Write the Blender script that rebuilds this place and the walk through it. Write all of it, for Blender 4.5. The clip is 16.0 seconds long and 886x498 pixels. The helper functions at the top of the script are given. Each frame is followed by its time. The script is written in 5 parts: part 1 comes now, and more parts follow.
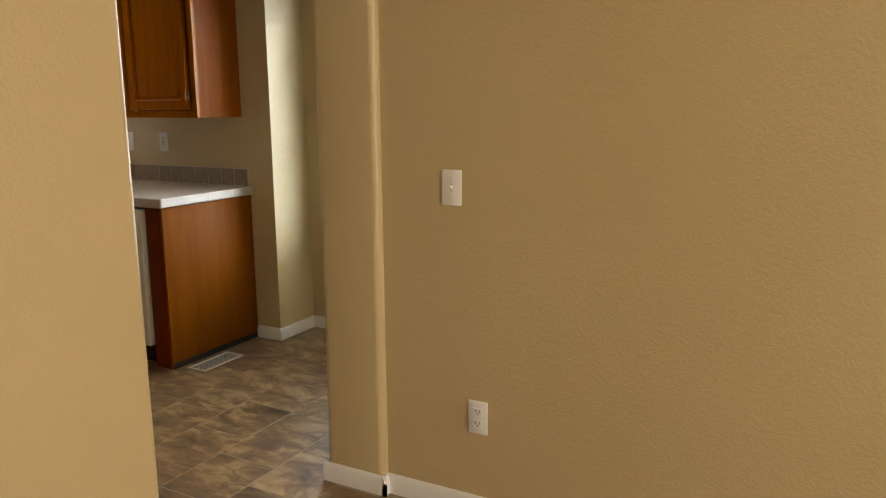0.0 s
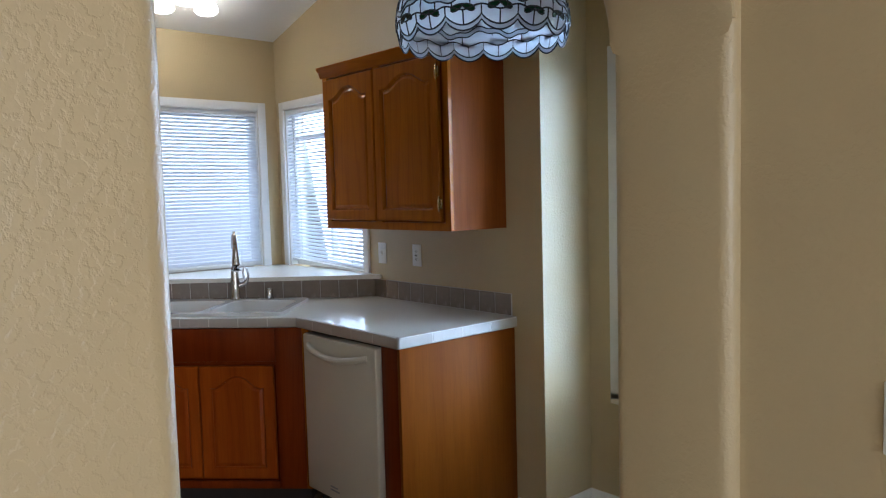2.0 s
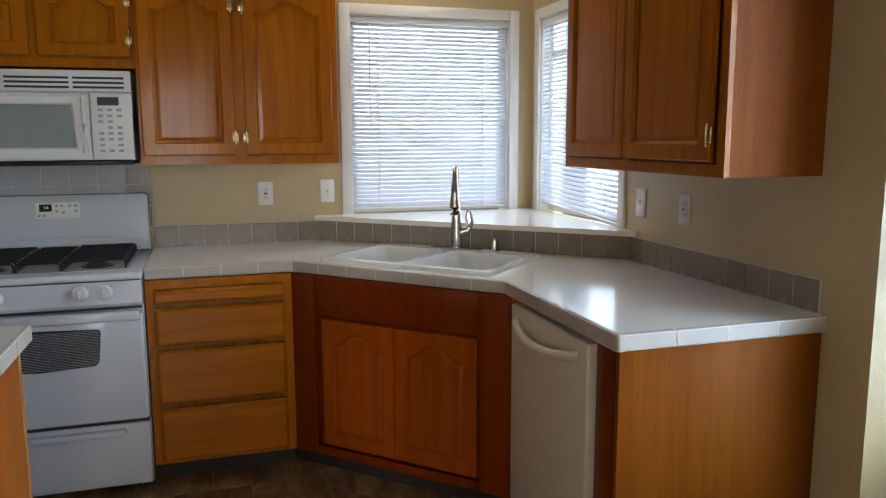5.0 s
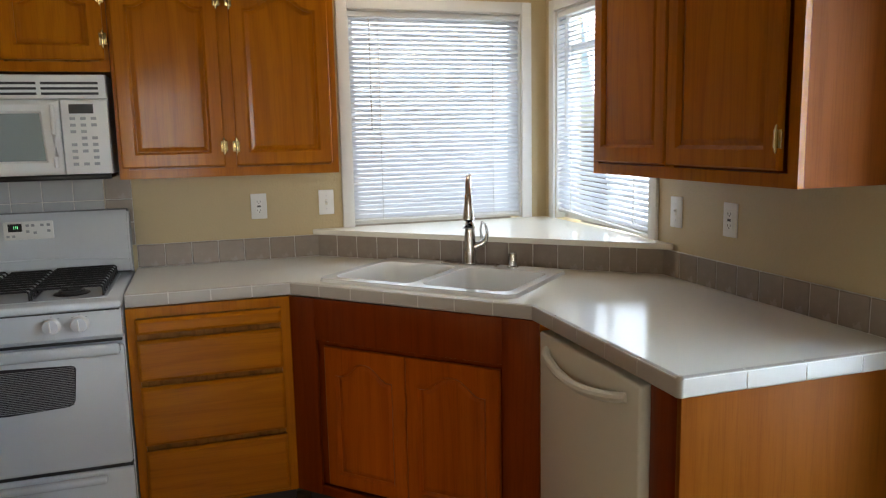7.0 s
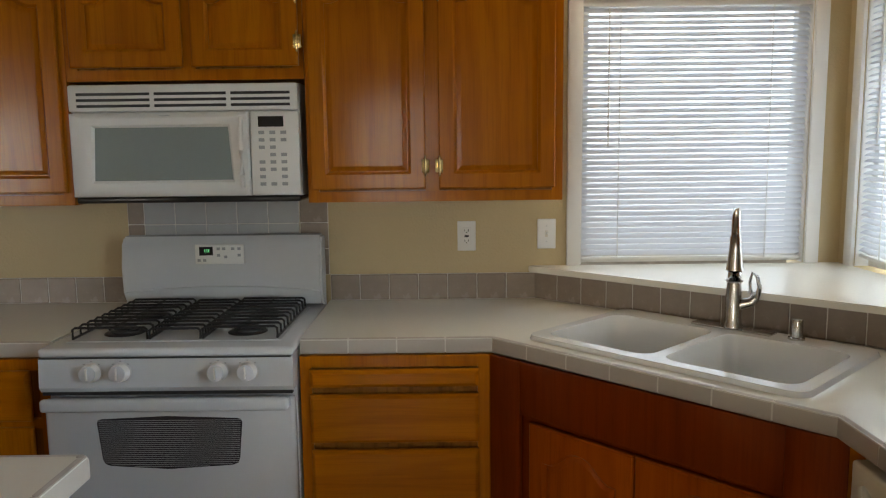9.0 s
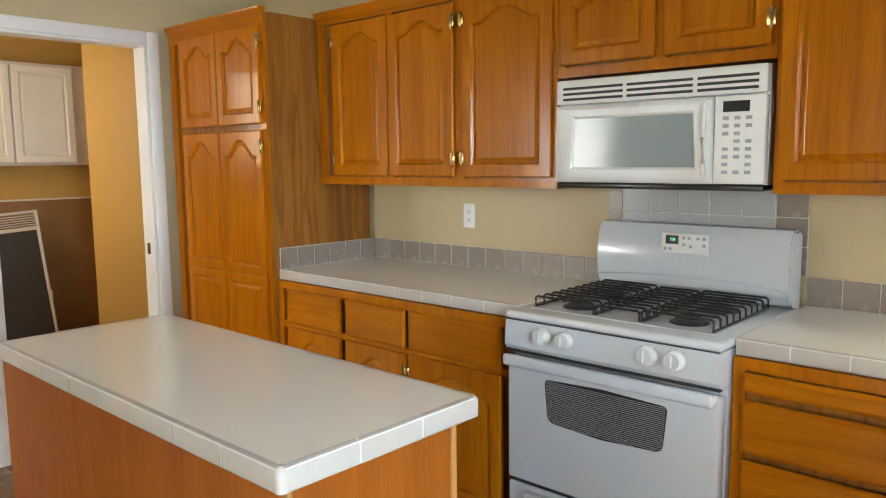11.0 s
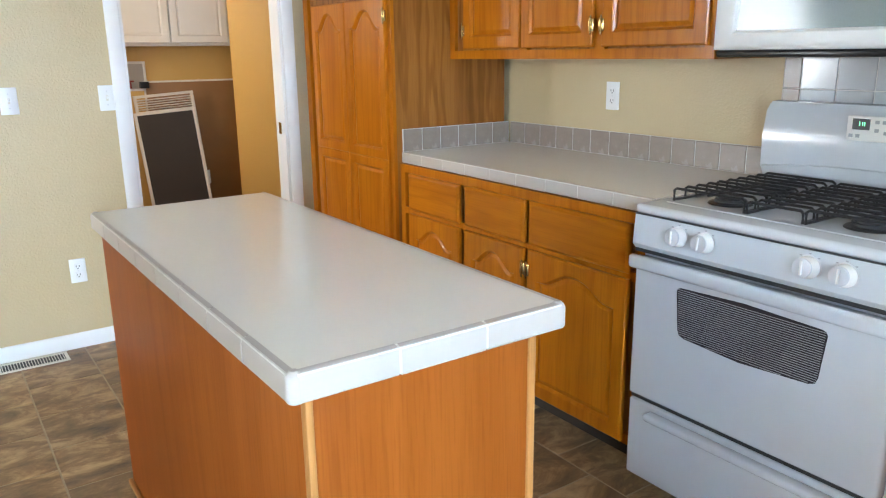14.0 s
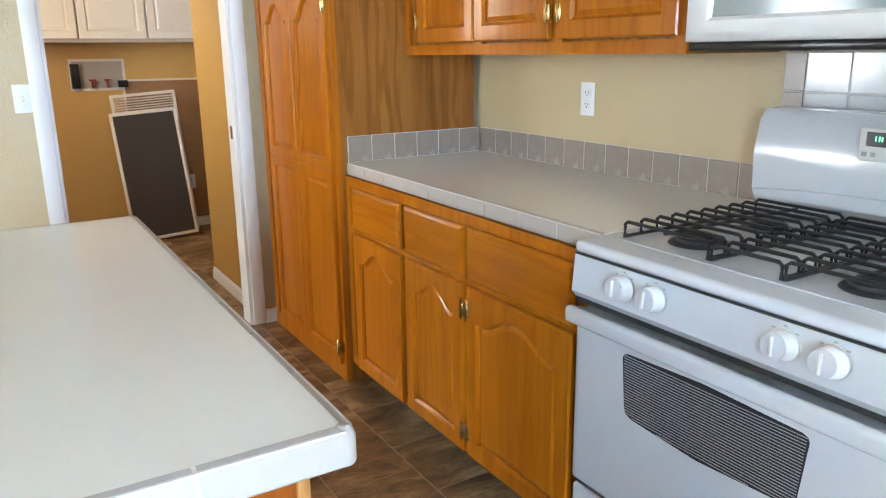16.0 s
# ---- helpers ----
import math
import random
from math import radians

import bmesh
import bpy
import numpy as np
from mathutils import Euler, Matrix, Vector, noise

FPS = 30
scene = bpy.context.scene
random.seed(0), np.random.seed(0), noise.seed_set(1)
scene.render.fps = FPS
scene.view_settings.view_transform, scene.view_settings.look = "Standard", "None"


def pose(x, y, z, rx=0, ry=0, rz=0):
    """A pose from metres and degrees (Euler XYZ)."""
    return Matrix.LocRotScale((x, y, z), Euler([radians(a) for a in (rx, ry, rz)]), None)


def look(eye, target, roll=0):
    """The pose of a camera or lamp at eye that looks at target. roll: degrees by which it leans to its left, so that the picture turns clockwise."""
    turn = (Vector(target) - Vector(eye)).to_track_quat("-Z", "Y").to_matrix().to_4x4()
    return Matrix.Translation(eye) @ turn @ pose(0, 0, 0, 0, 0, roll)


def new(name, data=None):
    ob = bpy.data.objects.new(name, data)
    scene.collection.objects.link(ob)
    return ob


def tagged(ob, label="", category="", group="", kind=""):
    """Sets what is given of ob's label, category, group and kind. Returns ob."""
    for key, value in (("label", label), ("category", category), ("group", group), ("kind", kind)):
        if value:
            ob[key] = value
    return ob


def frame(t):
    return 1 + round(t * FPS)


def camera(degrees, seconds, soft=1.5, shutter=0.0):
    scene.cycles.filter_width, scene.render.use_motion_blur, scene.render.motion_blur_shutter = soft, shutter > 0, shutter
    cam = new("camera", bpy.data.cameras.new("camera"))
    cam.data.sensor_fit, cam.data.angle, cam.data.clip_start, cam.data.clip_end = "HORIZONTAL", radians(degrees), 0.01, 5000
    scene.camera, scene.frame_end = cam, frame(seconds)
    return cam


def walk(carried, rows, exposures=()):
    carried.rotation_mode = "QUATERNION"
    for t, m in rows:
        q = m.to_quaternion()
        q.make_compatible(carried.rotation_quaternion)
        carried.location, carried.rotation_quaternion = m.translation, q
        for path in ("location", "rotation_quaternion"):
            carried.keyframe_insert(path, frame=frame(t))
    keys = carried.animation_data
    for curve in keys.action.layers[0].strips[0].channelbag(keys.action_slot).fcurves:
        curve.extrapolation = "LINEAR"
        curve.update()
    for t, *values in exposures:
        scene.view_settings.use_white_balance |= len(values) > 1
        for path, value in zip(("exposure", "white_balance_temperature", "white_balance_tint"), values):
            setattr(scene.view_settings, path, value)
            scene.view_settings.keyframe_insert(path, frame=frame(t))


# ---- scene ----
cam = camera(61.2, 16.0, soft=1.2)
PATH = [
    (0, (-1.28, 1.547, 1.373), (-2.203, 3.28, 0.994), -0.4),
    (0.5, (-1.49, 1.832, 1.388), (-2.535, 3.495, 1.017), 0.1),
    (1, (-1.671, 2.131, 1.372), (-2.914, 3.662, 1.037), 0.1),
    (1.5, (-1.829, 2.379, 1.420), (-3.265, 3.753, 1.198), -2.7),
    (2, (-2.003, 2.424, 1.468), (-3.504, 3.738, 1.323), -1.5),
    (2.5, (-2.162, 2.583, 1.454), (-3.726, 3.813, 1.253), -0.5),
    (3, (-2.25, 2.796, 1.455), (-3.935, 3.845, 1.213), -0.0),
    (3.5, (-2.417, 2.948, 1.436), (-4.142, 3.928, 1.176), 0.4),
    (4, (-2.587, 3.061, 1.440), (-4.363, 3.934, 1.151), 0.2),
    (4.5, (-2.624, 3.165, 1.424), (-4.496, 3.806, 1.128), 0.1),
    (4.7, (-2.622, 3.188, 1.424), (-4.511, 3.777, 1.133), 0.0),
    (6.8, (-2.874, 3.222, 1.449), (-4.762, 3.808, 1.144), -1.2),
    (7, (-2.948, 3.225, 1.451), (-4.834, 3.82, 1.153), -1.2),
    (7.5, (-3.112, 3.276, 1.416), (-5.004, 3.86, 1.135), -1.3),
    (8, (-3.265, 3.365, 1.413), (-5.184, 3.863, 1.144), -1.4),
    (8.5, (-3.443, 3.409, 1.439), (-5.407, 3.686, 1.184), -1.5),
    (9, (-3.571, 3.377, 1.467), (-5.555, 3.366, 1.215), -0.7),
    (9.5, (-3.702, 3.482, 1.46), (-5.614, 2.93, 1.259), -1.6),
    (10, (-3.695, 3.565, 1.458), (-5.517, 2.754, 1.305), -1.3),
    (12.3, (-3.729, 3.816, 1.354), (-4.629, 2.086, 0.911), -2.1),
    (12.5, (-3.738, 3.816, 1.345), (-4.618, 2.084, 0.867), -2.1),
    (13, (-3.773, 3.791, 1.324), (-4.633, 2.067, 0.787), -2.3),
    (13.5, (-3.892, 3.68, 1.309), (-4.82, 1.992, 0.772), -1.3),
    (14, (-4.032, 3.602, 1.341), (-5.135, 2.013, 0.833), -0.7),
    (14.5, (-4.18, 3.593, 1.356), (-5.409, 2.091, 0.873), -0.3),
    (15, (-4.362, 3.58, 1.344), (-5.621, 2.104, 0.86), -0.4),
    (15.5, (-4.486, 3.521, 1.323), (-5.676, 1.993, 0.826), -0.9),
    (16, (-4.612, 3.408, 1.323), (-5.615, 1.754, 0.813), -0.7),
]
EXPOSURES = [
    (0.0, 0.14, 7800, 15), (0.5, 0.4, 5950, 15), (1.0, 0.4, 5150, 16), (1.5, 0.33, 5150, 13), (2.0, 0.05, 5300, 12), (3.0, 0.06, 5700, 12), (4.7, 0.15, 6000, 12),
    (7.0, 0.25, 6400, 11), (8.0, 0.1, 6500, 10), (8.5, -0.02, 6600, 10), (9.0, -0.1, 6800, 10), (9.6, 0.55, 7100, 9), (10.2, 0.95, 6950, 8), (12.3, 1.3, 5800, 9), (16.0, 1.58, 5700, 8)]
walk(cam, [(t, look(eye, target, roll)) for t, eye, target, roll in PATH], EXPOSURES)

# ---- plan: the stove wall runs along y, the dishwasher wall along x ----
XW = -6.42          # stove wall
YN = 4.875          # dishwasher wall
YD = -0.14          # wall with the utility doorway
XA0, XA1 = -2.880, -2.634   # arch wall
YA0, YA1 = 2.674, 3.628    # arched opening
YE = 3.658          # wall beside the arch, in the first room
XJ, YB = -4.15, 5.195     # jog of the dining nook and its window wall
XH, XHF, YHF = -3.747, -3.668, -4.20   # hall wall: its near face, its far end
CT = 0.912          # counter height


def ceil_z(x):
    return 2.48 + 0.28 * (x - XW) if x < -2.69 else 2.48 + 0.28 * (-2.69 - XW) - 0.28 * (x + 2.69)


# ---- world and lights ----
world = bpy.data.worlds.new("world")
scene.world = world
world.use_nodes = True
wn = world.node_tree
sky = wn.nodes.new("ShaderNodeTexSky")
sky.sky_type = "NISHITA"
sky.sun_disc = False
sky.sun_elevation, sky.sun_rotation = radians(48), radians(140)
bg = wn.nodes["Background"]
bg.inputs[1].default_value = 0.12
wn.links.new(sky.outputs[0], bg.inputs[0])
sun = new("sun", bpy.data.lights.new("sun", "SUN"))
sun.data.energy, sun.data.angle, sun.data.color = 3.0, radians(0.6), (1, 0.95, 0.88)
sun.matrix_world = look((3, -6, 9), (0, 0, 0))


def window_lamp(name, eye, target, w, h, watts, color):
    l = bpy.data.lights.new(name, "AREA")
    l.shape, l.size, l.size_y, l.energy, l.color = "RECTANGLE", w, h, watts, color
    o = new(name, l)
    o.matrix_world = look(eye, target)
    return o


DAY = (0.86, 0.94, 1.0)
window_lamp("daylight_sink_window", (XW - 0.40, 4.30, 1.90), (XW + 1, 4.30, 1.65), 1.6, 2.2, 31, DAY)
window_lamp("daylight_corner_window", (-5.88, YN + 0.40, 1.90), (-5.88, YN - 1, 1.65), 1.7, 2.2, 50, DAY)
window_lamp("daylight_nook_window", (-3.43, YB + 0.60, 1.55), (-3.43, YB - 1, 1.42), 1.7, 2.4, 205, (0.70, 0.86, 1.0))
window_lamp("daylight_first_room", (2.2, 2.0, 1.5), (0, 2.0, 1.5), 2.3, 1.5, 92, (1.0, 0.96, 0.88))
window_lamp("daylight_side_window", (2.2, -2.9, 1.5), (0, -1.7, 2.1), 1.2, 1.3, 75, (1.0, 0.97, 0.92))
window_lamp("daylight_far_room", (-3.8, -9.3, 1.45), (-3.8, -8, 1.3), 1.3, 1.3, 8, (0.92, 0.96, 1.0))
window_lamp("daylight_utility", (-4.35, -1.3, 1.75), (-5.4, -1.3, 1.5), 0.55, 0.7, 8.5, (1, 0.86, 0.66))


# ---- materials ----
def mat(name, color, rough=0.6, metal=0.0, var=0.0, scale=4.0, bump=0.0, bscale=60.0, dark=None, spec=0.5, stretch=(1, 1, 1), fine=0.0, coat=0.0):
    m = bpy.data.materials.new(name)
    m.use_nodes = True
    nt = m.node_tree
    b = nt.nodes["Principled BSDF"]
    b.inputs["Base Color"].default_value = (*color, 1)
    b.inputs["Roughness"].default_value = rough
    b.inputs["Metallic"].default_value = metal
    b.inputs["Specular IOR Level"].default_value = spec
    b.inputs["Coat Weight"].default_value = coat
    tc = nt.nodes.new("ShaderNodeTexCoord")
    mp = nt.nodes.new("ShaderNodeMapping")
    mp.inputs["Scale"].default_value = stretch
    nt.links.new(tc.outputs["Object"], mp.inputs[0])
    if var:
        n = nt.nodes.new("ShaderNodeTexNoise")
        n.inputs["Scale"].default_value, n.inputs["Detail"].default_value = scale, 6
        n.inputs["Roughness"].default_value = 0.6
        nt.links.new(mp.outputs[0], n.inputs["Vector"])
        r = nt.nodes.new("ShaderNodeValToRGB")
        d = dark or tuple(c * (1 - var) for c in color)
        r.color_ramp.elements[0].color, r.color_ramp.elements[0].position = (*d, 1), 0.3
        r.color_ramp.elements[1].color, r.color_ramp.elements[1].position = (*color, 1), 0.7
        nt.links.new(n.outputs["Fac"], r.inputs[0])
        nt.links.new(r.outputs[0], b.inputs["Base Color"])
        rr = nt.nodes.new("ShaderNodeMapRange")
        rr.inputs["To Min"].default_value, rr.inputs["To Max"].default_value = max(rough - 0.07, 0.02), min(rough + 0.07, 1)
        nt.links.new(n.outputs["Fac"], rr.inputs["Value"])
        nt.links.new(rr.outputs[0], b.inputs["Roughness"])
    if bump:
        n2 = nt.nodes.new("ShaderNodeTexNoise")
        n2.inputs["Scale"].default_value, n2.inputs["Detail"].default_value = bscale, 4
        nt.links.new(mp.outputs[0], n2.inputs["Vector"])
        bp = nt.nodes.new("ShaderNodeBump")
        bp.inputs["Strength"].default_value, bp.inputs["Distance"].default_value = bump, 0.004
        nt.links.new(n2.outputs["Fac"], bp.inputs["Height"])
        nt.links.new(bp.outputs[0], b.inputs["Normal"])
    return m


def oak(name, light, darkc, grain, rough=0.32, figure=0.30, coat=0.28):
    """Honey oak with long grain along one axis, cathedral figure and pores."""
    m = bpy.data.materials.new(name)
    m.use_nodes = True
    nt = m.node_tree
    b = nt.nodes["Principled BSDF"]
    b.inputs["Roughness"].default_value = rough
    b.inputs["Coat Weight"].default_value = coat
    b.inputs["Specular IOR Level"].default_value = 0.06
    b.inputs["Coat Roughness"].default_value = 0.13
    tc = nt.nodes.new("ShaderNodeTexCoord")
    oi = nt.nodes.new("ShaderNodeObjectInfo")
    shift = nt.nodes.new("ShaderNodeVectorMath")
    shift.operation = "SCALE"
    shift.inputs[0].default_value = (7.0, 3.0, 11.0)
    nt.links.new(oi.outputs["Random"], shift.inputs["Scale"])
    add = nt.nodes.new("ShaderNodeVectorMath")
    nt.links.new(tc.outputs["Object"], add.inputs[0])
    nt.links.new(shift.outputs[0], add.inputs[1])

    def stretched(v):
        mp = nt.nodes.new("ShaderNodeMapping")
        mp.inputs["Scale"].default_value = v
        nt.links.new(add.outputs[0], mp.inputs[0])
        return mp

    along = {"x": (0.06, 1, 1), "z": (1, 1, 0.06), "y": (1, 0.06, 1)}[grain]
    big = nt.nodes.new("ShaderNodeTexNoise")
    big.inputs["Scale"].default_value, big.inputs["Detail"].default_value, big.inputs["Distortion"].default_value = 11, 5, 0.8
    nt.links.new(stretched(along).outputs[0], big.inputs["Vector"])
    pores = nt.nodes.new("ShaderNodeTexNoise")
    pores.inputs["Scale"].default_value, pores.inputs["Detail"].default_value = 240, 2
    nt.links.new(stretched(tuple(a if a == 1 else 0.03 for a in along)).outputs[0], pores.inputs["Vector"])
    ramp = nt.nodes.new("ShaderNodeValToRGB")
    e = ramp.color_ramp.elements
    e[0].position, e[0].color = 0.32, (*darkc, 1)
    e[1].position, e[1].color = 0.62, (*light, 1)
    nt.links.new(big.outputs["Fac"], ramp.inputs[0])
    pr = nt.nodes.new("ShaderNodeValToRGB")
    pr.color_ramp.elements[0].position, pr.color_ramp.elements[0].color = 0.33, (0.62, 0.55, 0.5, 1)
    pr.color_ramp.elements[1].position, pr.color_ramp.elements[1].color = 0.5, (1, 1, 1, 1)
    nt.links.new(pores.outputs["Fac"], pr.inputs[0])
    mul = nt.nodes.new("ShaderNodeMix")
    mul.data_type, mul.blend_type = "RGBA", "MULTIPLY"
    mul.inputs["Factor"].default_value = 0.28
    nt.links.new(ramp.outputs[0], mul.inputs["A"])
    nt.links.new(pr.outputs[0], mul.inputs["B"])
    fig = nt.nodes.new("ShaderNodeTexWave")
    fig.wave_type, fig.bands_direction = "BANDS", {"x": "Z", "z": "X", "y": "X"}[grain]
    fig.inputs["Scale"].default_value, fig.inputs["Distortion"].default_value = 6, 16
    fig.inputs["Detail"].default_value, fig.inputs["Detail Scale"].default_value = 3, 1.2
    nt.links.new(stretched(tuple(a if a == 1 else 0.10 for a in along)).outputs[0], fig.inputs["Vector"])
    fr = nt.nodes.new("ShaderNodeValToRGB")
    fr.color_ramp.elements[0].position, fr.color_ramp.elements[0].color = 0.02, (0.60, 0.50, 0.42, 1)
    fr.color_ramp.elements[1].position, fr.color_ramp.elements[1].color = 0.30, (1, 1, 1, 1)
    nt.links.new(fig.outputs["Fac"], fr.inputs[0])
    mul2 = nt.nodes.new("ShaderNodeMix")
    mul2.data_type, mul2.blend_type = "RGBA", "MULTIPLY"
    mul2.inputs["Factor"].default_value = figure
    nt.links.new(mul.outputs["Result"], mul2.inputs["A"])
    nt.links.new(fr.outputs[0], mul2.inputs["B"])
    nt.links.new(mul2.outputs["Result"], b.inputs["Base Color"])
    bp = nt.nodes.new("ShaderNodeBump")
    bp.inputs["Strength"].default_value, bp.inputs["Distance"].default_value = 0.12, 0.002
    nt.links.new(pores.outputs["Fac"], bp.inputs["Height"])
    nt.links.new(bp.outputs[0], b.inputs["Normal"])
    return m


def paint(name, color):
    """Orange-peel wall paint with a knockdown texture."""
    m = mat(name, color, 0.37, var=0.05, scale=1.3)
    nt = m.node_tree
    b = nt.nodes["Principled BSDF"]
    tc = nt.nodes.new("ShaderNodeTexCoord")
    a = nt.nodes.new("ShaderNodeTexNoise")
    a.inputs["Scale"].default_value, a.inputs["Detail"].default_value = 130, 3
    c = nt.nodes.new("ShaderNodeTexNoise")
    c.inputs["Scale"].default_value, c.inputs["Detail"].default_value = 95, 3
    cr = nt.nodes.new("ShaderNodeValToRGB")
    cr.color_ramp.elements[0].position, cr.color_ramp.elements[1].position = 0.46, 0.58
    ad = nt.nodes.new("ShaderNodeMath")
    ad.operation = "MULTIPLY_ADD"
    ad.inputs[1].default_value = 0.6
    for n in (a, c):
        nt.links.new(tc.outputs["Object"], n.inputs["Vector"])
    nt.links.new(c.outputs["Fac"], cr.inputs[0])
    nt.links.new(a.outputs["Fac"], ad.inputs[0])
    nt.links.new(cr.outputs[0], ad.inputs[2])
    bp = nt.nodes.new("ShaderNodeBump")
    bp.inputs["Strength"].default_value, bp.inputs["Distance"].default_value = 0.28, 0.0018
    nt.links.new(ad.outputs[0], bp.inputs["Height"])
    nt.links.new(bp.outputs[0], b.inputs["Normal"])
    return m


def slate(name):
    """Brown slate-look vinyl tile, each tile with its own tone."""
    m = bpy.data.materials.new(name)
    m.use_nodes = True
    nt = m.node_tree
    b = nt.nodes["Principled BSDF"]
    tc = nt.nodes.new("ShaderNodeTexCoord")
    oi = nt.nodes.new("ShaderNodeObjectInfo")
    gi = nt.nodes.new("ShaderNodeNewGeometry")
    rnd = nt.nodes.new("ShaderNodeMath")
    nt.links.new(oi.outputs["Random"], rnd.inputs[0])
    nt.links.new(gi.outputs["Random Per Island"], rnd.inputs[1])
    sc = nt.nodes.new("ShaderNodeVectorMath")
    sc.operation = "SCALE"
    sc.inputs[0].default_value = (13.0, 29.0, 5.0)
    nt.links.new(rnd.outputs[0], sc.inputs["Scale"])
    ad = nt.nodes.new("ShaderNodeVectorMath")
    nt.links.new(tc.outputs["Object"], ad.inputs[0])
    nt.links.new(sc.outputs[0], ad.inputs[1])
    mp = nt.nodes.new("ShaderNodeMapping")
    mp.inputs["Scale"].default_value = (0.6, 1.1, 1.0)
    mp.inputs["Rotation"].default_value = (0, 0, 0.12)
    nt.links.new(ad.outputs[0], mp.inputs[0])
    n = nt.nodes.new("ShaderNodeTexNoise")
    n.inputs["Scale"].default_value, n.inputs["Detail"].default_value = 8.0, 9
    n.inputs["Roughness"].default_value, n.inputs["Distortion"].default_value = 0.68, 0.5
    nt.links.new(mp.outputs[0], n.inputs["Vector"])
    r = nt.nodes.new("ShaderNodeValToRGB")
    e = r.color_ramp.elements
    e[0].position, e[0].color = 0.33, (0.070, 0.036, 0.017, 1)
    e[1].position, e[1].color = 0.64, (0.43, 0.29, 0.14, 1)
    k = e.new(0.5)
    k.color = (0.215, 0.124, 0.053, 1)
    nt.links.new(n.outputs["Fac"], r.inputs[0])
    hs = nt.nodes.new("ShaderNodeHueSaturation")
    mr = nt.nodes.new("ShaderNodeMapRange")
    mr.inputs["From Max"].default_value = 2.0
    mr.inputs["To Min"].default_value, mr.inputs["To Max"].default_value = 0.72, 1.2
    nt.links.new(rnd.outputs[0], mr.inputs["Value"])
    nt.links.new(mr.outputs[0], hs.inputs["Value"])
    nt.links.new(r.outputs[0], hs.inputs["Color"])
    nt.links.new(hs.outputs[0], b.inputs["Base Color"])
    b.inputs["Roughness"].default_value = 0.38
    bp = nt.nodes.new("ShaderNodeBump")
    bp.inputs["Strength"].default_value, bp.inputs["Distance"].default_value = 0.08, 0.003
    nt.links.new(n.outputs["Fac"], bp.inputs["Height"])
    nt.links.new(bp.outputs[0], b.inputs["Normal"])
    return m


WALL = paint("tan wall paint", (0.545, 0.43, 0.24))
CEIL = paint("white ceiling", (0.80, 0.79, 0.76))
TRIM = mat("white trim paint", (0.80, 0.79, 0.76), 0.4, var=0.04, scale=3, bump=0.05, bscale=30)
OAK = oak("honey oak upright", (0.46, 0.147, 0.003), (0.39, 0.114, 0.002), "z", figure=0.26)
OAKX = oak("honey oak level", (0.46, 0.147, 0.003), (0.39, 0.114, 0.002), "x", figure=0.26)
OAKDARK = oak("oak veneer side", (0.34, 0.135, 0.024), (0.24, 0.085, 0.014), "z", 0.4, 0.6)
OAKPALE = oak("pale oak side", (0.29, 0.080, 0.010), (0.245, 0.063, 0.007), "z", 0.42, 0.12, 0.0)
OAKTRIM = oak("pale oak corner trim", (0.42, 0.20, 0.06), (0.36, 0.16, 0.045), "z", 0.45, 0.15, 0.0)
# Darker, redder copy of honey oak: low light painted into the sink doors.
OAKSHADE = oak("honey oak in sink door shade", (0.36, 0.072, 0.003), (0.29, 0.052, 0.002), "z", 0.32, 0.2)
OAKEND = oak("orange oak end panel", (0.235, 0.068, 0.005), (0.20, 0.053, 0.003), "z", 0.5, 0.14, 0.0)
# Real stain on the end stile; on the sink cabinet it paints shade.
OAKREDSHADE = oak("red-brown oak stile and frame shade", (0.20, 0.030, 0.002), (0.14, 0.019, 0.001), "z", 0.32, 0.2)
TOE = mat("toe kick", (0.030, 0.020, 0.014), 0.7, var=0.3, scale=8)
LAM = mat("speckled laminate", (0.89, 0.865, 0.77), 0.15, var=0.015, scale=120, bump=0.01, bscale=120)
TILE = mat("mauve grey glazed tile", (0.315, 0.255, 0.21), 0.26, var=0.16, scale=22, bump=0.05, bscale=30)
EDGE = mat("pale mauve edge tile", (0.46, 0.41, 0.355), 0.34, var=0.06, scale=18, bump=0.05, bscale=30)
TILEW = mat("pale glazed tile", (0.47, 0.48, 0.48), 0.12, var=0.06, scale=10)
GROUT = mat("grout", (0.72, 0.69, 0.63), 0.85, var=0.15, scale=40)
JOINT = mat("beige tile joint", (0.42, 0.34, 0.23), 0.8, var=0.3, scale=20)
ENAMEL = mat("white enamel", (0.63, 0.65, 0.665), 0.16, var=0.02, scale=3, coat=0.3)
PLASTIC = mat("white plastic", (0.80, 0.79, 0.75), 0.35, var=0.03, scale=5)
ALMOND = mat("off-white dishwasher", (0.70, 0.655, 0.53), 0.30, var=0.03, scale=4)
PLATE = mat("switch plate", (0.82, 0.82, 0.80), 0.35, var=0.02, scale=9)
SLOT = mat("dark slot", (0.03, 0.03, 0.03), 0.6)
IRON = mat("black cast iron", (0.018, 0.018, 0.020), 0.45, var=0.3, scale=60, bump=0.2, bscale=200)
BLACK = mat("black plastic", (0.015, 0.015, 0.016), 0.25)
CHROME = mat("brushed nickel", (0.62, 0.60, 0.57), 0.22, 1.0, var=0.1, scale=40)
ALU = mat("aluminium", (0.72, 0.72, 0.72), 0.35, 1.0, var=0.1, scale=30)
BRASS = mat("brass", (0.58, 0.43, 0.18), 0.25, 1.0, var=0.15, scale=50)
SINK = mat("white sink enamel", (0.84, 0.84, 0.82), 0.12, var=0.02, scale=4, coat=0.4)
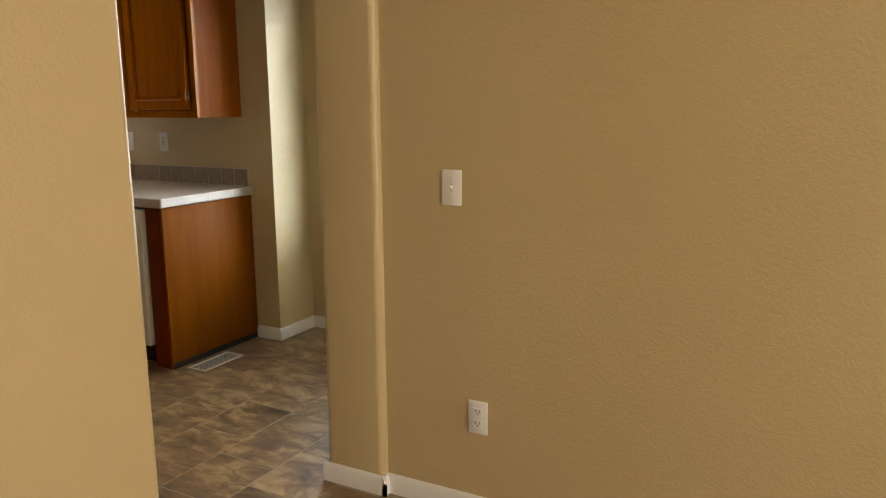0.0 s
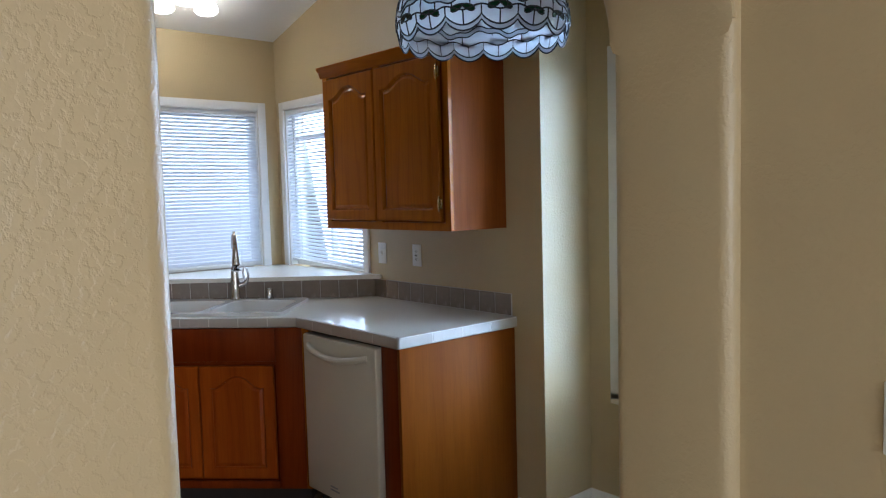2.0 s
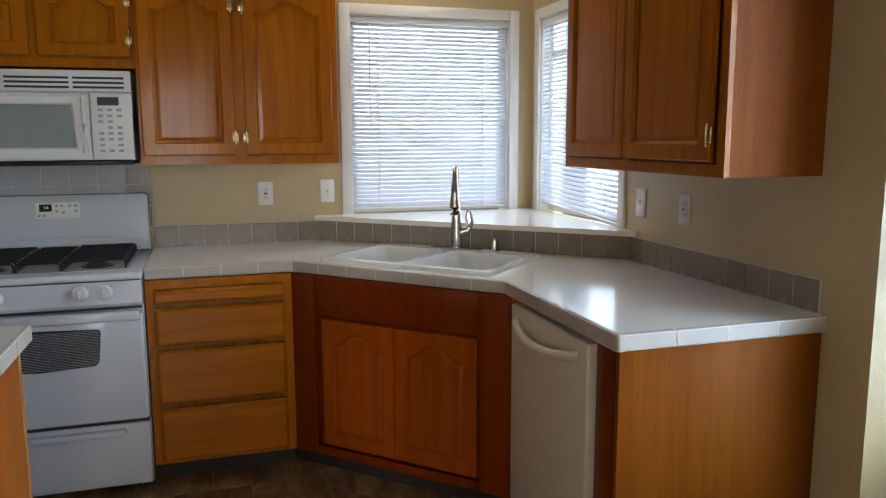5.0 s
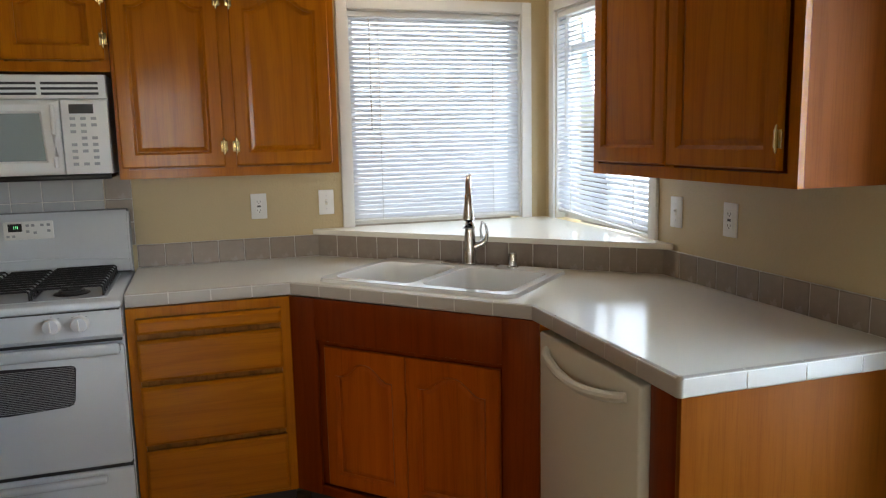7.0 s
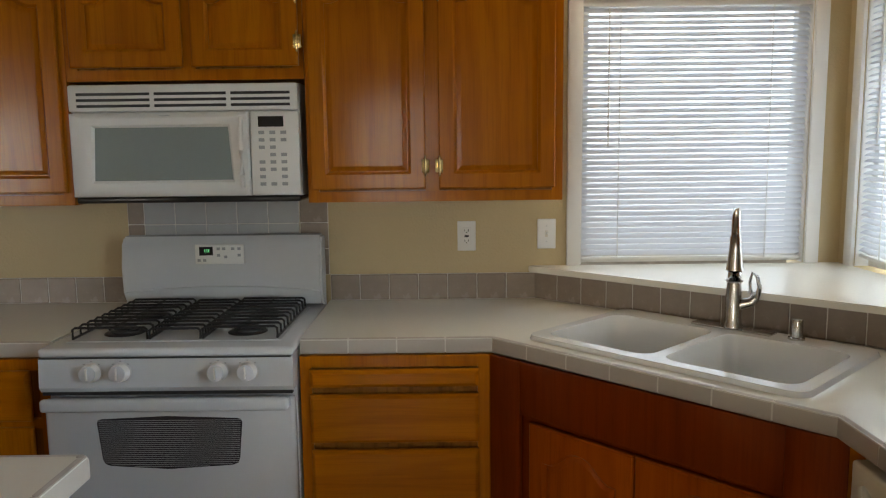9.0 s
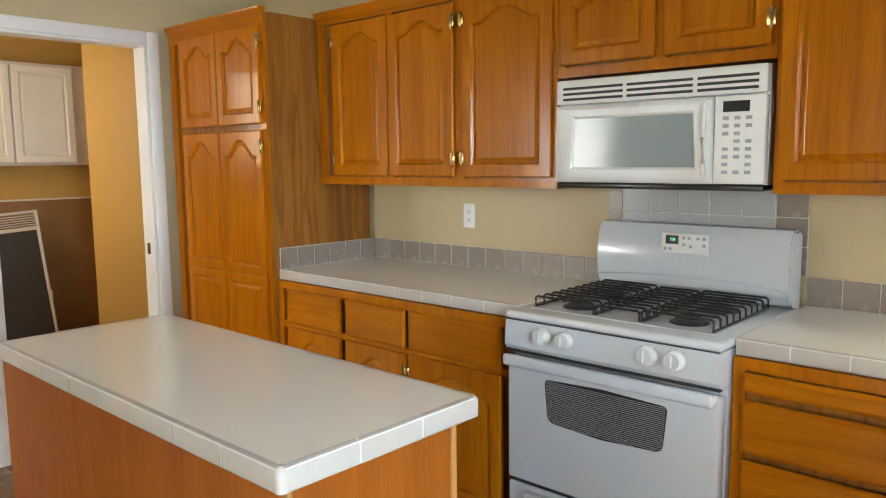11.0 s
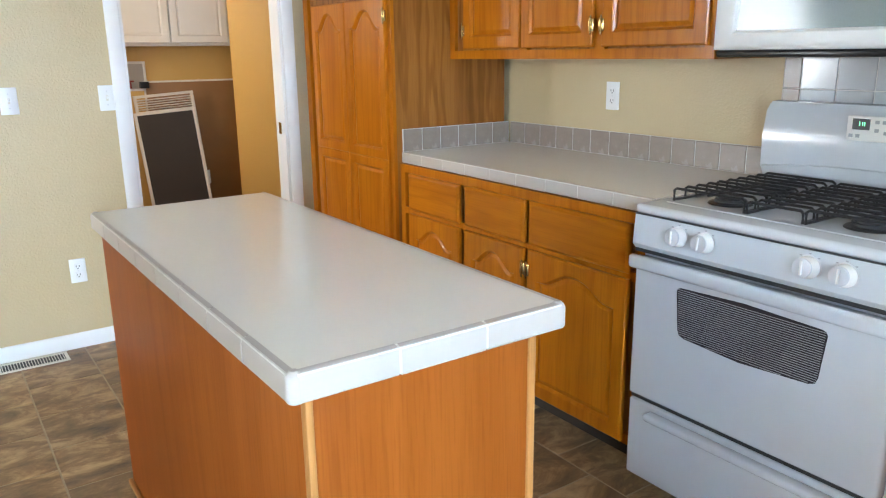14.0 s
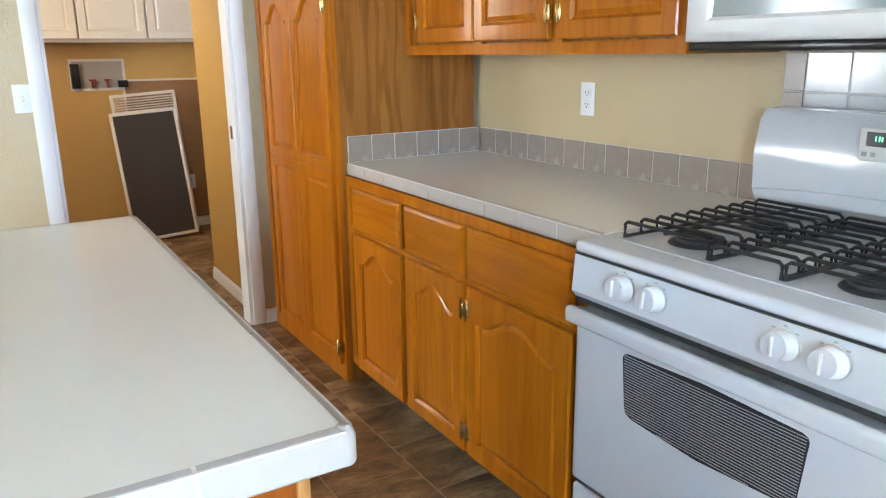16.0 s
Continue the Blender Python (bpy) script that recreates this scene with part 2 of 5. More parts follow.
MWGLASS = mat("microwave window", (0.30, 0.34, 0.325), 0.10, var=0.08, scale=300, spec=0.25)
OVGLASS = mat("oven window", (0.045, 0.045, 0.05), 0.12)
VENT = mat("vent metal", (0.72, 0.68, 0.58), 0.4, var=0.1, scale=20)
SLATE = slate("slate vinyl")
CARPET = mat("dark brown carpet", (0.10, 0.07, 0.055), 0.95, var=0.4, scale=90, bump=0.6, bscale=180)
UTILWALL = paint("ochre utility wall", (0.60, 0.35, 0.085))
BROWNP = mat("brown panel", (0.30, 0.145, 0.045), 0.5, var=0.15, scale=5)
UCAB = mat("cream cabinet", (0.78, 0.70, 0.58), 0.4, var=0.05, scale=4)
MESH = mat("screen mesh", (0.055, 0.042, 0.032), 0.75, var=0.2, scale=300, bump=0.2, bscale=500)
KNOB = mat("satin silver", (0.60, 0.61, 0.63), 0.3, var=0.05, scale=30)
GREYTXT = mat("grey print", (0.35, 0.36, 0.36), 0.5)


def glass(name, tint=(0.95, 0.98, 1.0)):
    m = bpy.data.materials.new(name)
    m.use_nodes = True
    nt = m.node_tree
    b = nt.nodes["Principled BSDF"]
    b.inputs["Base Color"].default_value = (*tint, 1)
    b.inputs["Roughness"].default_value, b.inputs["Transmission Weight"].default_value, b.inputs["IOR"].default_value = 0.02, 1.0, 1.45
    return m


GLASS = glass("window glass")


def glowing(name, color, strength):
    m = bpy.data.materials.new(name)
    m.use_nodes = True
    b = m.node_tree.nodes["Principled BSDF"]
    b.inputs["Base Color"].default_value = (*color, 1)
    b.inputs["Emission Color"].default_value = (*color, 1)
    b.inputs["Emission Strength"].default_value = strength
    return m


BULB = glowing("lit frosted bulb", (1.0, 0.88, 0.68), 16)
LED = glowing("green clock digits", (0.2, 0.9, 0.35), 1.2)


def slat_mat(name, color, through_color, share):
    m = bpy.data.materials.new(name)
    m.use_nodes = True
    nt = m.node_tree
    b = nt.nodes["Principled BSDF"]
    b.inputs["Base Color"].default_value = (*color, 1)
    b.inputs["Roughness"].default_value = 0.45
    tr = nt.nodes.new("ShaderNodeBsdfTranslucent")
    tr.inputs[0].default_value = (*through_color, 1)
    mx = nt.nodes.new("ShaderNodeMixShader")
    mx.inputs[0].default_value = share
    nt.links.new(b.outputs[0], mx.inputs[1])
    nt.links.new(tr.outputs[0], mx.inputs[2])
    nt.links.new(mx.outputs[0], nt.nodes["Material Output"].inputs[0])
    return m


SLAT = slat_mat("white blind slat", (0.80, 0.815, 0.84), (0.78, 0.83, 0.92), 0.22)


# ---- mesh helpers ----
def box(bm, x0, x1, y0, y1, z0, z1, bev=0.0, seg=2):
    v = [bm.verts.new(p) for p in ((x0, y0, z0), (x1, y0, z0), (x1, y1, z0), (x0, y1, z0), (x0, y0, z1), (x1, y0, z1), (x1, y1, z1), (x0, y1, z1))]
    f = [bm.faces.new([v[i] for i in q]) for q in ((0, 3, 2, 1), (4, 5, 6, 7), (0, 1, 5, 4), (1, 2, 6, 5), (2, 3, 7, 6), (3, 0, 4, 7))]
    if bev:
        edges = list({e for q in f for e in q.edges})
        bmesh.ops.bevel(bm, geom=edges, offset=bev, segments=seg, affect="EDGES", profile=0.5)
    return bm


def boxes(*rows, bev=0.0):
    bm = bmesh.new()
    for r in rows:
        box(bm, *r, bev=bev)
    return bm


def prism(bm, pts, z0, z1):
    """A plan outline (counter-clockwise) raised from z0 to z1; heights may be functions of x and y."""
    f0 = z0 if callable(z0) else (lambda x, y: z0)
    f1 = z1 if callable(z1) else (lambda x, y: z1)
    a = [bm.verts.new((x, y, f0(x, y))) for x, y in pts]
    b = [bm.verts.new((x, y, f1(x, y))) for x, y in pts]
    bm.faces.new(a[::-1])
    bm.faces.new(b)
    n = len(pts)
    for i in range(n):
        bm.faces.new((a[i], a[(i + 1) % n], b[(i + 1) % n], b[i]))
    return bm


def tube(bm, pts, r, sides=8):
    """A round bar along points; r may be a list."""
    rs = r if isinstance(r, (list, tuple)) else [r] * len(pts)
    rings, n = [], len(pts)
    pts = [Vector(p) for p in pts]
    for i, p in enumerate(pts):
        d = (pts[min(i + 1, n - 1)] - pts[max(i - 1, 0)]).normalized()
        q = d.to_track_quat("Z", "Y")
        rings.append([bm.verts.new(p + q @ Vector((rs[i] * math.cos(2 * math.pi * k / sides), rs[i] * math.sin(2 * math.pi * k / sides), 0))) for k in range(sides)])
    for a, b in zip(rings, rings[1:]):
        for k in range(sides):
            bm.faces.new((a[k], a[(k + 1) % sides], b[(k + 1) % sides], b[k]))
    bm.faces.new(rings[0][::-1])
    bm.faces.new(rings[-1])
    return bm


def lathe(bm, prof, at=(0, 0, 0), sides=20, axis="z"):
    """A turned body from (radius, height) pairs about z, or about -y."""
    rings = []
    for r, h in prof:
        ring = []
        for k in range(sides):
            c, s = r * math.cos(2 * math.pi * k / sides), r * math.sin(2 * math.pi * k / sides)
            ring.append(bm.verts.new((at[0] + c, at[1] + s, at[2] + h) if axis == "z" else (at[0] + c, at[1] - h, at[2] + s)))
        rings.append(ring)
    for a, b in zip(rings, rings[1:]):
        for k in range(sides):
            bm.faces.new((a[k], a[(k + 1) % sides], b[(k + 1) % sides], b[k]))
    bm.faces.new(rings[0][::-1])
    bm.faces.new(rings[-1])
    return bm


def mesh_of(name, bm, material, smooth=0.6):
    bmesh.ops.recalc_face_normals(bm, faces=bm.faces)
    me = bpy.data.meshes.new(name)
    bm.to_mesh(me)
    bm.free()
    me.materials.append(material)
    if smooth:
        for p in me.polygons:
            p.use_smooth = True
        me.set_sharp_from_angle(angle=smooth)
    return me


def part(name, bm, material, parent, label="", smooth=0.6):
    o = new(name, mesh_of(name, bm, material, smooth))
    o.parent = parent
    return tagged(o, label)


def thing(name, m, label, category, group=""):
    o = new(name)
    o.empty_display_size = 0.1
    o.matrix_world = m
    return tagged(o, label, category, group)


def structure(name, bm, material, label, category):
    return tagged(new(name, mesh_of(name, bm, material)), label, category, kind="structure")


def facing_x(x, y, z=0.0):
    """Pose of a thing on the stove wall: its width runs along +y, its front looks along +x."""
    return pose(x, y, z, 0, 0, 90)


# ---- setting ----
UP = lambda x, y: ceil_z(x)


def wall(name, rows, label="tan textured drywall", material=None):
    """Each row is a box of wall; z1 None reaches the sloped ceiling."""
    bm = bmesh.new()
    for x0, x1, y0, y1, z0, z1 in rows:
        pts = [(x0, y0), (x1, y0), (x1, y1), (x0, y1)]
        if x0 < -2.69 < x1:
            pts = [(x0, y0), (-2.69, y0), (x1, y0), (x1, y1), (-2.69, y1), (x0, y1)]
        prism(bm, pts, z0, UP if z1 is None else z1)
    return structure(name, bm, material or WALL, label, "wall")


W1 = (3.885, 4.74, 1.04, 2.03)     # sink window, along y
W2 = (-6.31, -5.475, 1.04, 2.03)   # corner window, along x
W3 = (-3.975, -2.92, 0.556, 2.046)   # nook window, along x
T = 0.14
wall("wall_west", [(XW - T, XW, -0.2, W1[0], 0, None), (XW - T, XW, W1[1], YN, 0, None), (XW - T, XW, W1[0], W1[1], 0, W1[2] - 0.03), (XW - T, XW, W1[0], W1[1], W1[3], None)])
wall("wall_north", [(XW - T, W2[0], YN, YN + T, 0, None), (W2[1], XJ, YN, YN + T, 0, None), (W2[0], W2[1], YN, YN + T, 0, W2[2] - 0.03), (W2[0], W2[1], YN, YN + T, W2[3], None)])
wall("wall_nook_side", [(XJ - 0.12, XJ, YN + T, YB + T, 0, None)])
wall("wall_nook_window", [(XJ, W3[0], YB, YB + T, 0, None), (W3[1], XA0, YB, YB + T, 0, None), (W3[0], W3[1], YB, YB + T, 0, W3[2]), (W3[0], W3[1], YB, YB + T, W3[3], None)])


SPRING = 1.72


def arch_z(y):
    """The soffit of the opening: tight rounded shoulders and a gently rising crown."""
    u = min(y - YA0, YA1 - y)
    s = min(u / 0.17, 1.0)
    return SPRING + 0.17 * math.sqrt(max(0.0, 1 - (1 - s) ** 2)) + 0.09 * math.sin(math.pi / 2 * u / ((YA1 - YA0) / 2))


def joined(pieces):
    """Closed pieces laid side by side in one mesh, each with its own outward faces."""
    out = bmesh.new()
    for p in pieces:
        bmesh.ops.recalc_face_normals(p, faces=p.faces)
        me = bpy.data.meshes.new("piece")
        p.to_mesh(me)
        p.free()
        out.from_mesh(me)
        bpy.data.meshes.remove(me)
    return out


def arch_wall():
    """The wall with the arched opening: rounded edges at both sides of the reveal and along the soffit."""
    pieces = []
    for y0, y1, ye in ((1.5, YA0, YA0), (YA1, YB + T, YA1)):
        p = prism(bmesh.new(), [(XA0, y0), (XA1, y0), (XA1, y1), (XA0, y1)], 0, SPRING + 0.03)
        edges = [e for e in p.edges if abs(e.verts[0].co.z - e.verts[1].co.z) > 1 and abs(e.verts[0].co.y - ye) < 0.001]
        bmesh.ops.bevel(p, geom=edges, offset=0.026, segments=5, affect="EDGES", profile=0.5)
        pieces += [p, prism(bmesh.new(), [(XA0, y0), (XA1, y0), (XA1, y1), (XA0, y1)], SPRING + 0.03, 2.42)]
    pieces.append(prism(bmesh.new(), [(XA0, 1.5), (-2.69, 1.5), (XA1, 1.5), (XA1, YB + T), (-2.69, YB + T), (XA0, YB + T)], 2.42, UP))
    n, r = 40, 0.024
    s = bmesh.new()
    rs = []
    for i in range(n + 1):
        y = (YA0 + YA1) / 2 - (YA1 - YA0) / 2 * math.cos(math.pi * i / n)
        z = arch_z(y)
        rs.append([s.verts.new((x, y, zz)) for x, zz in ((XA1, 2.42), (XA1, z + r), (XA1 - r * 0.3, z + r * 0.3), (XA1 - r, z), (XA0 + r, z), (XA0 + r * 0.3, z + r * 0.3), (XA0, z + r), (XA0, 2.42))])
    for va, vb in zip(rs, rs[1:]):
        for k in range(8):
            s.faces.new((va[k], va[(k + 1) % 8], vb[(k + 1) % 8], vb[k]))
    s.faces.new(rs[0])
    s.faces.new(rs[-1][::-1])
    pieces.append(s)
    return structure("wall_arch", joined(pieces), WALL, "tan textured wall with an arched opening", "wall")


arch_wall()
wall("wall_first_room", [(XA1 - 0.05, 2.0, YE, YE + T, 0, None)])
wall("wall_first_room_back", [(2.0, 2.0 + T, -3.8, -3.5, 0, None), (2.0, 2.0 + T, -2.3, 0.85, 0, None), (2.0, 2.0 + T, 3.15, YE + T, 0, None), (2.0, 2.0 + T, 0.85, 3.15, 0, 0.7), (2.0, 2.0 + T, 0.85, 3.15, 2.25, None), (2.0, 2.0 + T, -3.5, -2.3, 0, 0.8), (2.0, 2.0 + T, -3.5, -2.3, 2.2, None)])
wall("wall_first_room_side", [(XA1, 2.0, -3.8 - T, -3.8, 0, None)])
wall("wall_hall_left", [(XA0, XA1, -5.45, -1.1, 0, None), (XA0, XA1, -1.1, 1.5, 2.2, None)])
DX0, DX1, DH = -5.64, -4.86, 2.04   # utility doorway
wall("wall_utility", [(DX1, XH - 0.1292, YD - 0.11, YD, 0, None), (XW - T, DX0, YD - 0.11, YD, 0, None), (DX0, DX1, YD - 0.11, YD, DH, None)])


def hall_corner():
    bm = bmesh.new()
    c = 0.115
    pts = [(XHF - 0.12, YHF), (XHF, YHF), (XH, YD - c - 0.012), (XH - 0.004, YD - c), (XH - c, YD - 0.004), (XH - c - 0.012, YD), (XH - c - 0.014, YD - 0.111), (XH - 0.15, YD - 0.111)]
    prism(bm, pts, 0, UP)
    return structure("wall_hall", bm, WALL, "tan hall wall with a chamfered corner", "wall")


hall_corner()
wall("wall_hall_end", [(-3.395, XA0, -5.45, -5.35, 0, None)])
lintel = [(XHF, YHF), (-3.395, -5.35), (-3.395, -5.45), (-3.42, -5.45), (XHF - 0.10, YHF)]
structure("wall_hall_lintel", prism(bmesh.new(), lintel[::-1], 2.06, UP), WALL, "tan wall over the slanted doorway", "wall")
wall("wall_far_room", [(-4.9, -4.8, -9.0, YHF, 0, None), (-4.8, XHF - 0.121, YHF - 0.10, YHF, 0, None), (-4.9, -4.4, -9.1, -9.0, 0, None), (-3.2, XA1, -9.1, -9.0, 0, None), (-4.4, -3.2, -9.1, -9.0, 0, 0.85), (-4.4, -3.2, -9.1, -9.0, 2.05, None), (-2.79, -2.69, -9.0, -5.45, 0, None)])
YU = -2.62
wall("wall_utility_back", [(XW - T, XH - 0.10, YU - T, YU, 0, None)], "ochre painted utility wall", UTILWALL)
wall("wall_utility_side", [(-5.80, -5.70, -1.08, YD - 0.11, 0, None)], "ochre painted utility wall", UTILWALL)
wall("wall_utility_west", [(XW - T, XW, YU, -0.2, 0, None)], "ochre painted utility wall", UTILWALL)
wall("wall_utility_east", [(-4.30, -4.22, YU, -1.62, 0, None), (-4.30, -4.22, -0.98, YD - 0.11, 0, None), (-4.30, -4.22, -1.62, -0.98, 0, 1.35), (-4.30, -4.22, -1.62, -0.98, 2.1, None)], "ochre painted utility wall", UTILWALL)

bm = bmesh.new()
for x0, x1 in ((XW - T, -2.69), (-2.69, 2.0 + T)):
    v = [bm.verts.new((x, y, ceil_z(x) + dz)) for dz in (0, 0.1) for x, y in ((x0, -9.1), (x1, -9.1), (x1, YB + T), (x0, YB + T))]
    for q in ((0, 1, 2, 3), (4, 7, 6, 5), (0, 4, 5, 1), (1, 5, 6, 2), (2, 6, 7, 3), (3, 7, 4, 0)):
        bm.faces.new([v[i] for i in q])
structure("ceiling", bm, CEIL, "white textured vaulted ceiling", "ceiling")
floor = structure("floor", boxes((XW - T, 2.0 + T, -9.1, YB + T, -0.12, -0.0012)), JOINT, "brown slate-look vinyl tile floor", "floor")
structure("carpet", prism(bmesh.new(), [(-4.8, -9.0), (-2.79, -9.0), (-2.79, -5.46), (-3.40, -5.40), (XHF - 0.02, YHF - 0.06), (XHF - 0.13, YHF - 0.105), (-4.8, YHF - 0.105)], -0.001, 0.012), CARPET, "dark brown carpet in the far room", "carpet")
structure("ground", boxes((-120, 120, -120, 120, -0.6, -0.5)), mat("dry lawn", (0.12, 0.13, 0.06), 0.9, var=0.4, scale=3, bump=0.3, bscale=20), "lawn outside the house", "ground")
structure("fence", boxes((-11.0, -10.9, -6, 12, -0.5, 1.5), (-11.0, 4, 11.9, 12.0, -0.5, 1.5)), mat("fence boards", (0.42, 0.36, 0.30), 0.8, var=0.4, scale=2, stretch=(6, 6, 0.3)), "weathered board fence outside", "fence")


def baseboard(name, runs):
    """Runs of moulded white baseboard: each from one plan point to another, thickness to the left."""
    bm = bmesh.new()
    for (xa, ya), (xb, yb) in runs:
        d = Vector((xb - xa, yb - ya, 0)).normalized()
        n = Vector((-d.y, d.x, 0))
        a, b = Vector((xa, ya, 0)) - d * 0.0, Vector((xb, yb, 0)) + d * 0.0
        prof = [(0, 0), (0.013, 0), (0.013, 0.045), (0.010, 0.055), (0.009, 0.062), (0.004, 0.070), (0, 0.072)]
        ra = [bm.verts.new(a + n * p + Vector((0, 0, h))) for p, h in prof]
        rb = [bm.verts.new(b + n * p + Vector((0, 0, h))) for p, h in prof]
        for i in range(len(prof) - 1):
            bm.faces.new((ra[i], ra[i + 1], rb[i + 1], rb[i]))
        bm.faces.new(ra)
        bm.faces.new(rb[::-1])
    return structure(name, bm, TRIM, "white moulded wooden baseboard", "baseboard")


baseboard("baseboard_kitchen", [((XJ - 0.001, YN), (-4.32, YN)), ((XJ, YB), (XJ, YN - 0.013)), ((XA0, YB), (XJ, YB)), ((XA0, YA1), (XA0, YB))])
baseboard("baseboard_arch", [((XA1 + 0.013, YA1), (XA0 - 0.013, YA1)), ((XA1, YE), (XA1, YA1 - 0.013)), ((2.0, YE), (XA1, YE)), ((XA1, YA0 + 0.013), (XA1, 1.5)), ((XA0 - 0.013, YA0), (XA1 + 0.013, YA0)), ((XA0, 1.5), (XA0, YA0 + 0.013))])
baseboard("baseboard_hall", [((DX1 + 0.063, YD), (XH - 0.120, YD)), ((XH - 0.125, YD), (XH, YD - 0.122)), ((XH, YD - 0.118), (XHF, YHF)), ((-5.77, YD), (DX0 - 0.063, YD))])
baseboard("baseboard_utility", [((-5.70, YD - 0.11), (-5.70, -1.08)), ((XW, YU), (-4.3, YU))])


def door_trim(name, x0, x1, y, h, depth):
    bm = bmesh.new()
    w = 0.062
    box(bm, x0 - w, x0, y, y + 0.016, 0, h + w, 0.004)
    box(bm, x1, x1 + w, y, y + 0.016, 0, h + w, 0.004)
    box(bm, x0, x1, y, y + 0.016, h, h + w, 0.004)
    o = structure(name, bm, TRIM, "white painted door casing", "door casing")
    jamb = boxes((x0 - 0.004, x0 + 0.014, y - depth - 0.004, y - 0.001, 0, h), (x1 - 0.014, x1 + 0.004, y - depth - 0.004, y - 0.001, 0, h), (x0 + 0.014, x1 - 0.014, y - depth - 0.004, y - 0.001, h - 0.014, h + 0.004))
    part("jamb", jamb, TRIM, o)
    return o


frame_u = door_trim("door_1", DX0, DX1, YD + 0.001, DH, 0.11)
part("strike_plate", boxes((DX0 + 0.014, DX0 + 0.0165, YD - 0.075, YD - 0.045, 0.93, 0.99)), BRASS, frame_u)
frame_h = structure("door_2", boxes((-3.393, -3.335, -5.349, -5.331, 0, 2.12), (-3.334, -3.276, -5.349, -5.325, 0, 2.12), (-3.275, -3.20, -5.349, -5.329, 0, 2.12), bev=0.004), TRIM, "white fluted door casing at the hall's end", "door casing")
part("jamb", boxes((-3.412, -3.396, -5.45, -5.345, 0, 2.05)), TRIM, frame_h)


# ---- windows with blinds ----
def window_unit(name, m, w, h, label, slats_gap=0.0225, tilt=38, mid_rail=False):
    """Local: width along x, the room on the -y side, z up from the opening's foot."""
    o = tagged(new(name), label, "window", kind="structure")
    o.matrix_world = m
    t = 0.052
    bm = boxes((-t, 0, -0.014, 0.002, -t * 0.6, h + t), (w, w + t, -0.014, 0.002, -t * 0.6, h + t), (0, w, -0.014, 0.002, h, h + t), bev=0.003)
    part("casing", bm, TRIM, o)
    f = 0.035
    part("window_frame", boxes((0, f, 0.05, 0.10, 0, h), (w - f, w, 0.05, 0.10, 0, h), (f, w - f, 0.05, 0.10, 0, f), (f, w - f, 0.05, 0.10, h - f, h), *([(f, w - f, 0.055, 0.095, h * 0.80, h * 0.80 + 0.03), (w * 0.5 - 0.012, w * 0.5 + 0.012, 0.055, 0.095, f, h - f)] if mid_rail else []), bev=0.003), TRIM, o)
    g = part("pane", boxes((f, w - f, 0.072, 0.077, f, h - f)), GLASS, o)
    g.visible_shadow = False
    part("jamb_liner", boxes((0, 0.006, 0.003, 0.05, 0, h), (w - 0.006, w, 0.003, 0.05, 0, h), (0.006, w - 0.006, 0.003, 0.05, h - 0.006, h)), TRIM, o)
    return o


def blind(m, w, h, label, tilt=38, gap=0.0215, drop=1.0, skew=0.0):
    o = thing("window_blind", m, label, "blind", "mini blinds")
    part("headrail", boxes((0.005, w - 0.005, 0.006, 0.036, h - 0.032, h - 0.007), bev=0.003), PLASTIC, o)
    foot = h * (1 - drop)
    n = int((h - 0.05 - foot) / gap)
    prof = []
    a = radians(tilt)
    for i in range(4):
        u = (i / 3 - 0.5) * 0.025
        c = 0.0022 * (1 - (2 * i / 3 - 1) ** 2)
        prof.append((u * math.cos(a) - c * math.sin(a), u * math.sin(a) + c * math.cos(a)))
    me = None
    for k in range(n):
        z = h - 0.046 - gap * k
        if me is None:
            bm = bmesh.new()
            for dz in (0, 0.0009):
                for x in (0.008, w - 0.008):
                    for py, pz in prof:
                        bm.verts.new((x, 0.022 + py, pz + dz))
            bm.verts.ensure_lookup_table()
            v = bm.verts
            for base in (0, 8):
                for i in range(3):
                    bm.faces.new((v[base + i], v[base + i + 1], v[base + 5 + i], v[base + 4 + i]))
            for i in range(3):
                bm.faces.new((v[i], v[i + 1], v[9 + i], v[8 + i]))
                bm.faces.new((v[4 + i], v[5 + i], v[13 + i], v[12 + i]))
            for p, q in ((0, 4), (3, 7)):
                bm.faces.new((v[p], v[q], v[q + 8], v[p + 8]))
            me = mesh_of("slat", bm, SLAT)
        s = new("slat", me)
        s.parent = o
        s.matrix_local = pose(0, 0, z, random.uniform(-0.4, 0.4), skew * (k / n) ** 3, random.uniform(-0.15, 0.15))
    zb = h - 0.046 - gap * n
    b = part("bottom_rail", boxes((0.008, w - 0.008, 0.012, 0.032, -0.008, 0.006), bev=0.003), PLASTIC, o)
    b.matrix_local = pose(0, 0, zb, 0, skew, 0)
    for x in (w * 0.17, w * 0.83):
        part("ladder_cord", tube(tube(bmesh.new(), [(x, 0.009, zb), (x, 0.009, h - 0.03)], 0.002, 5), [(x, 0.009, zb), (x, 0.022, zb - 0.002), (x, 0.035, zb), (x, 0.035, h - 0.03)], 0.0011, 5), PLASTIC, o)
    part("tilt_wand", tube(bmesh.new(), [(w * 0.12, 0.004, h - 0.04), (w * 0.12, 0.003, h * 0.45)], 0.003, 6), PLASTIC, o, "clear plastic wand")
    return o


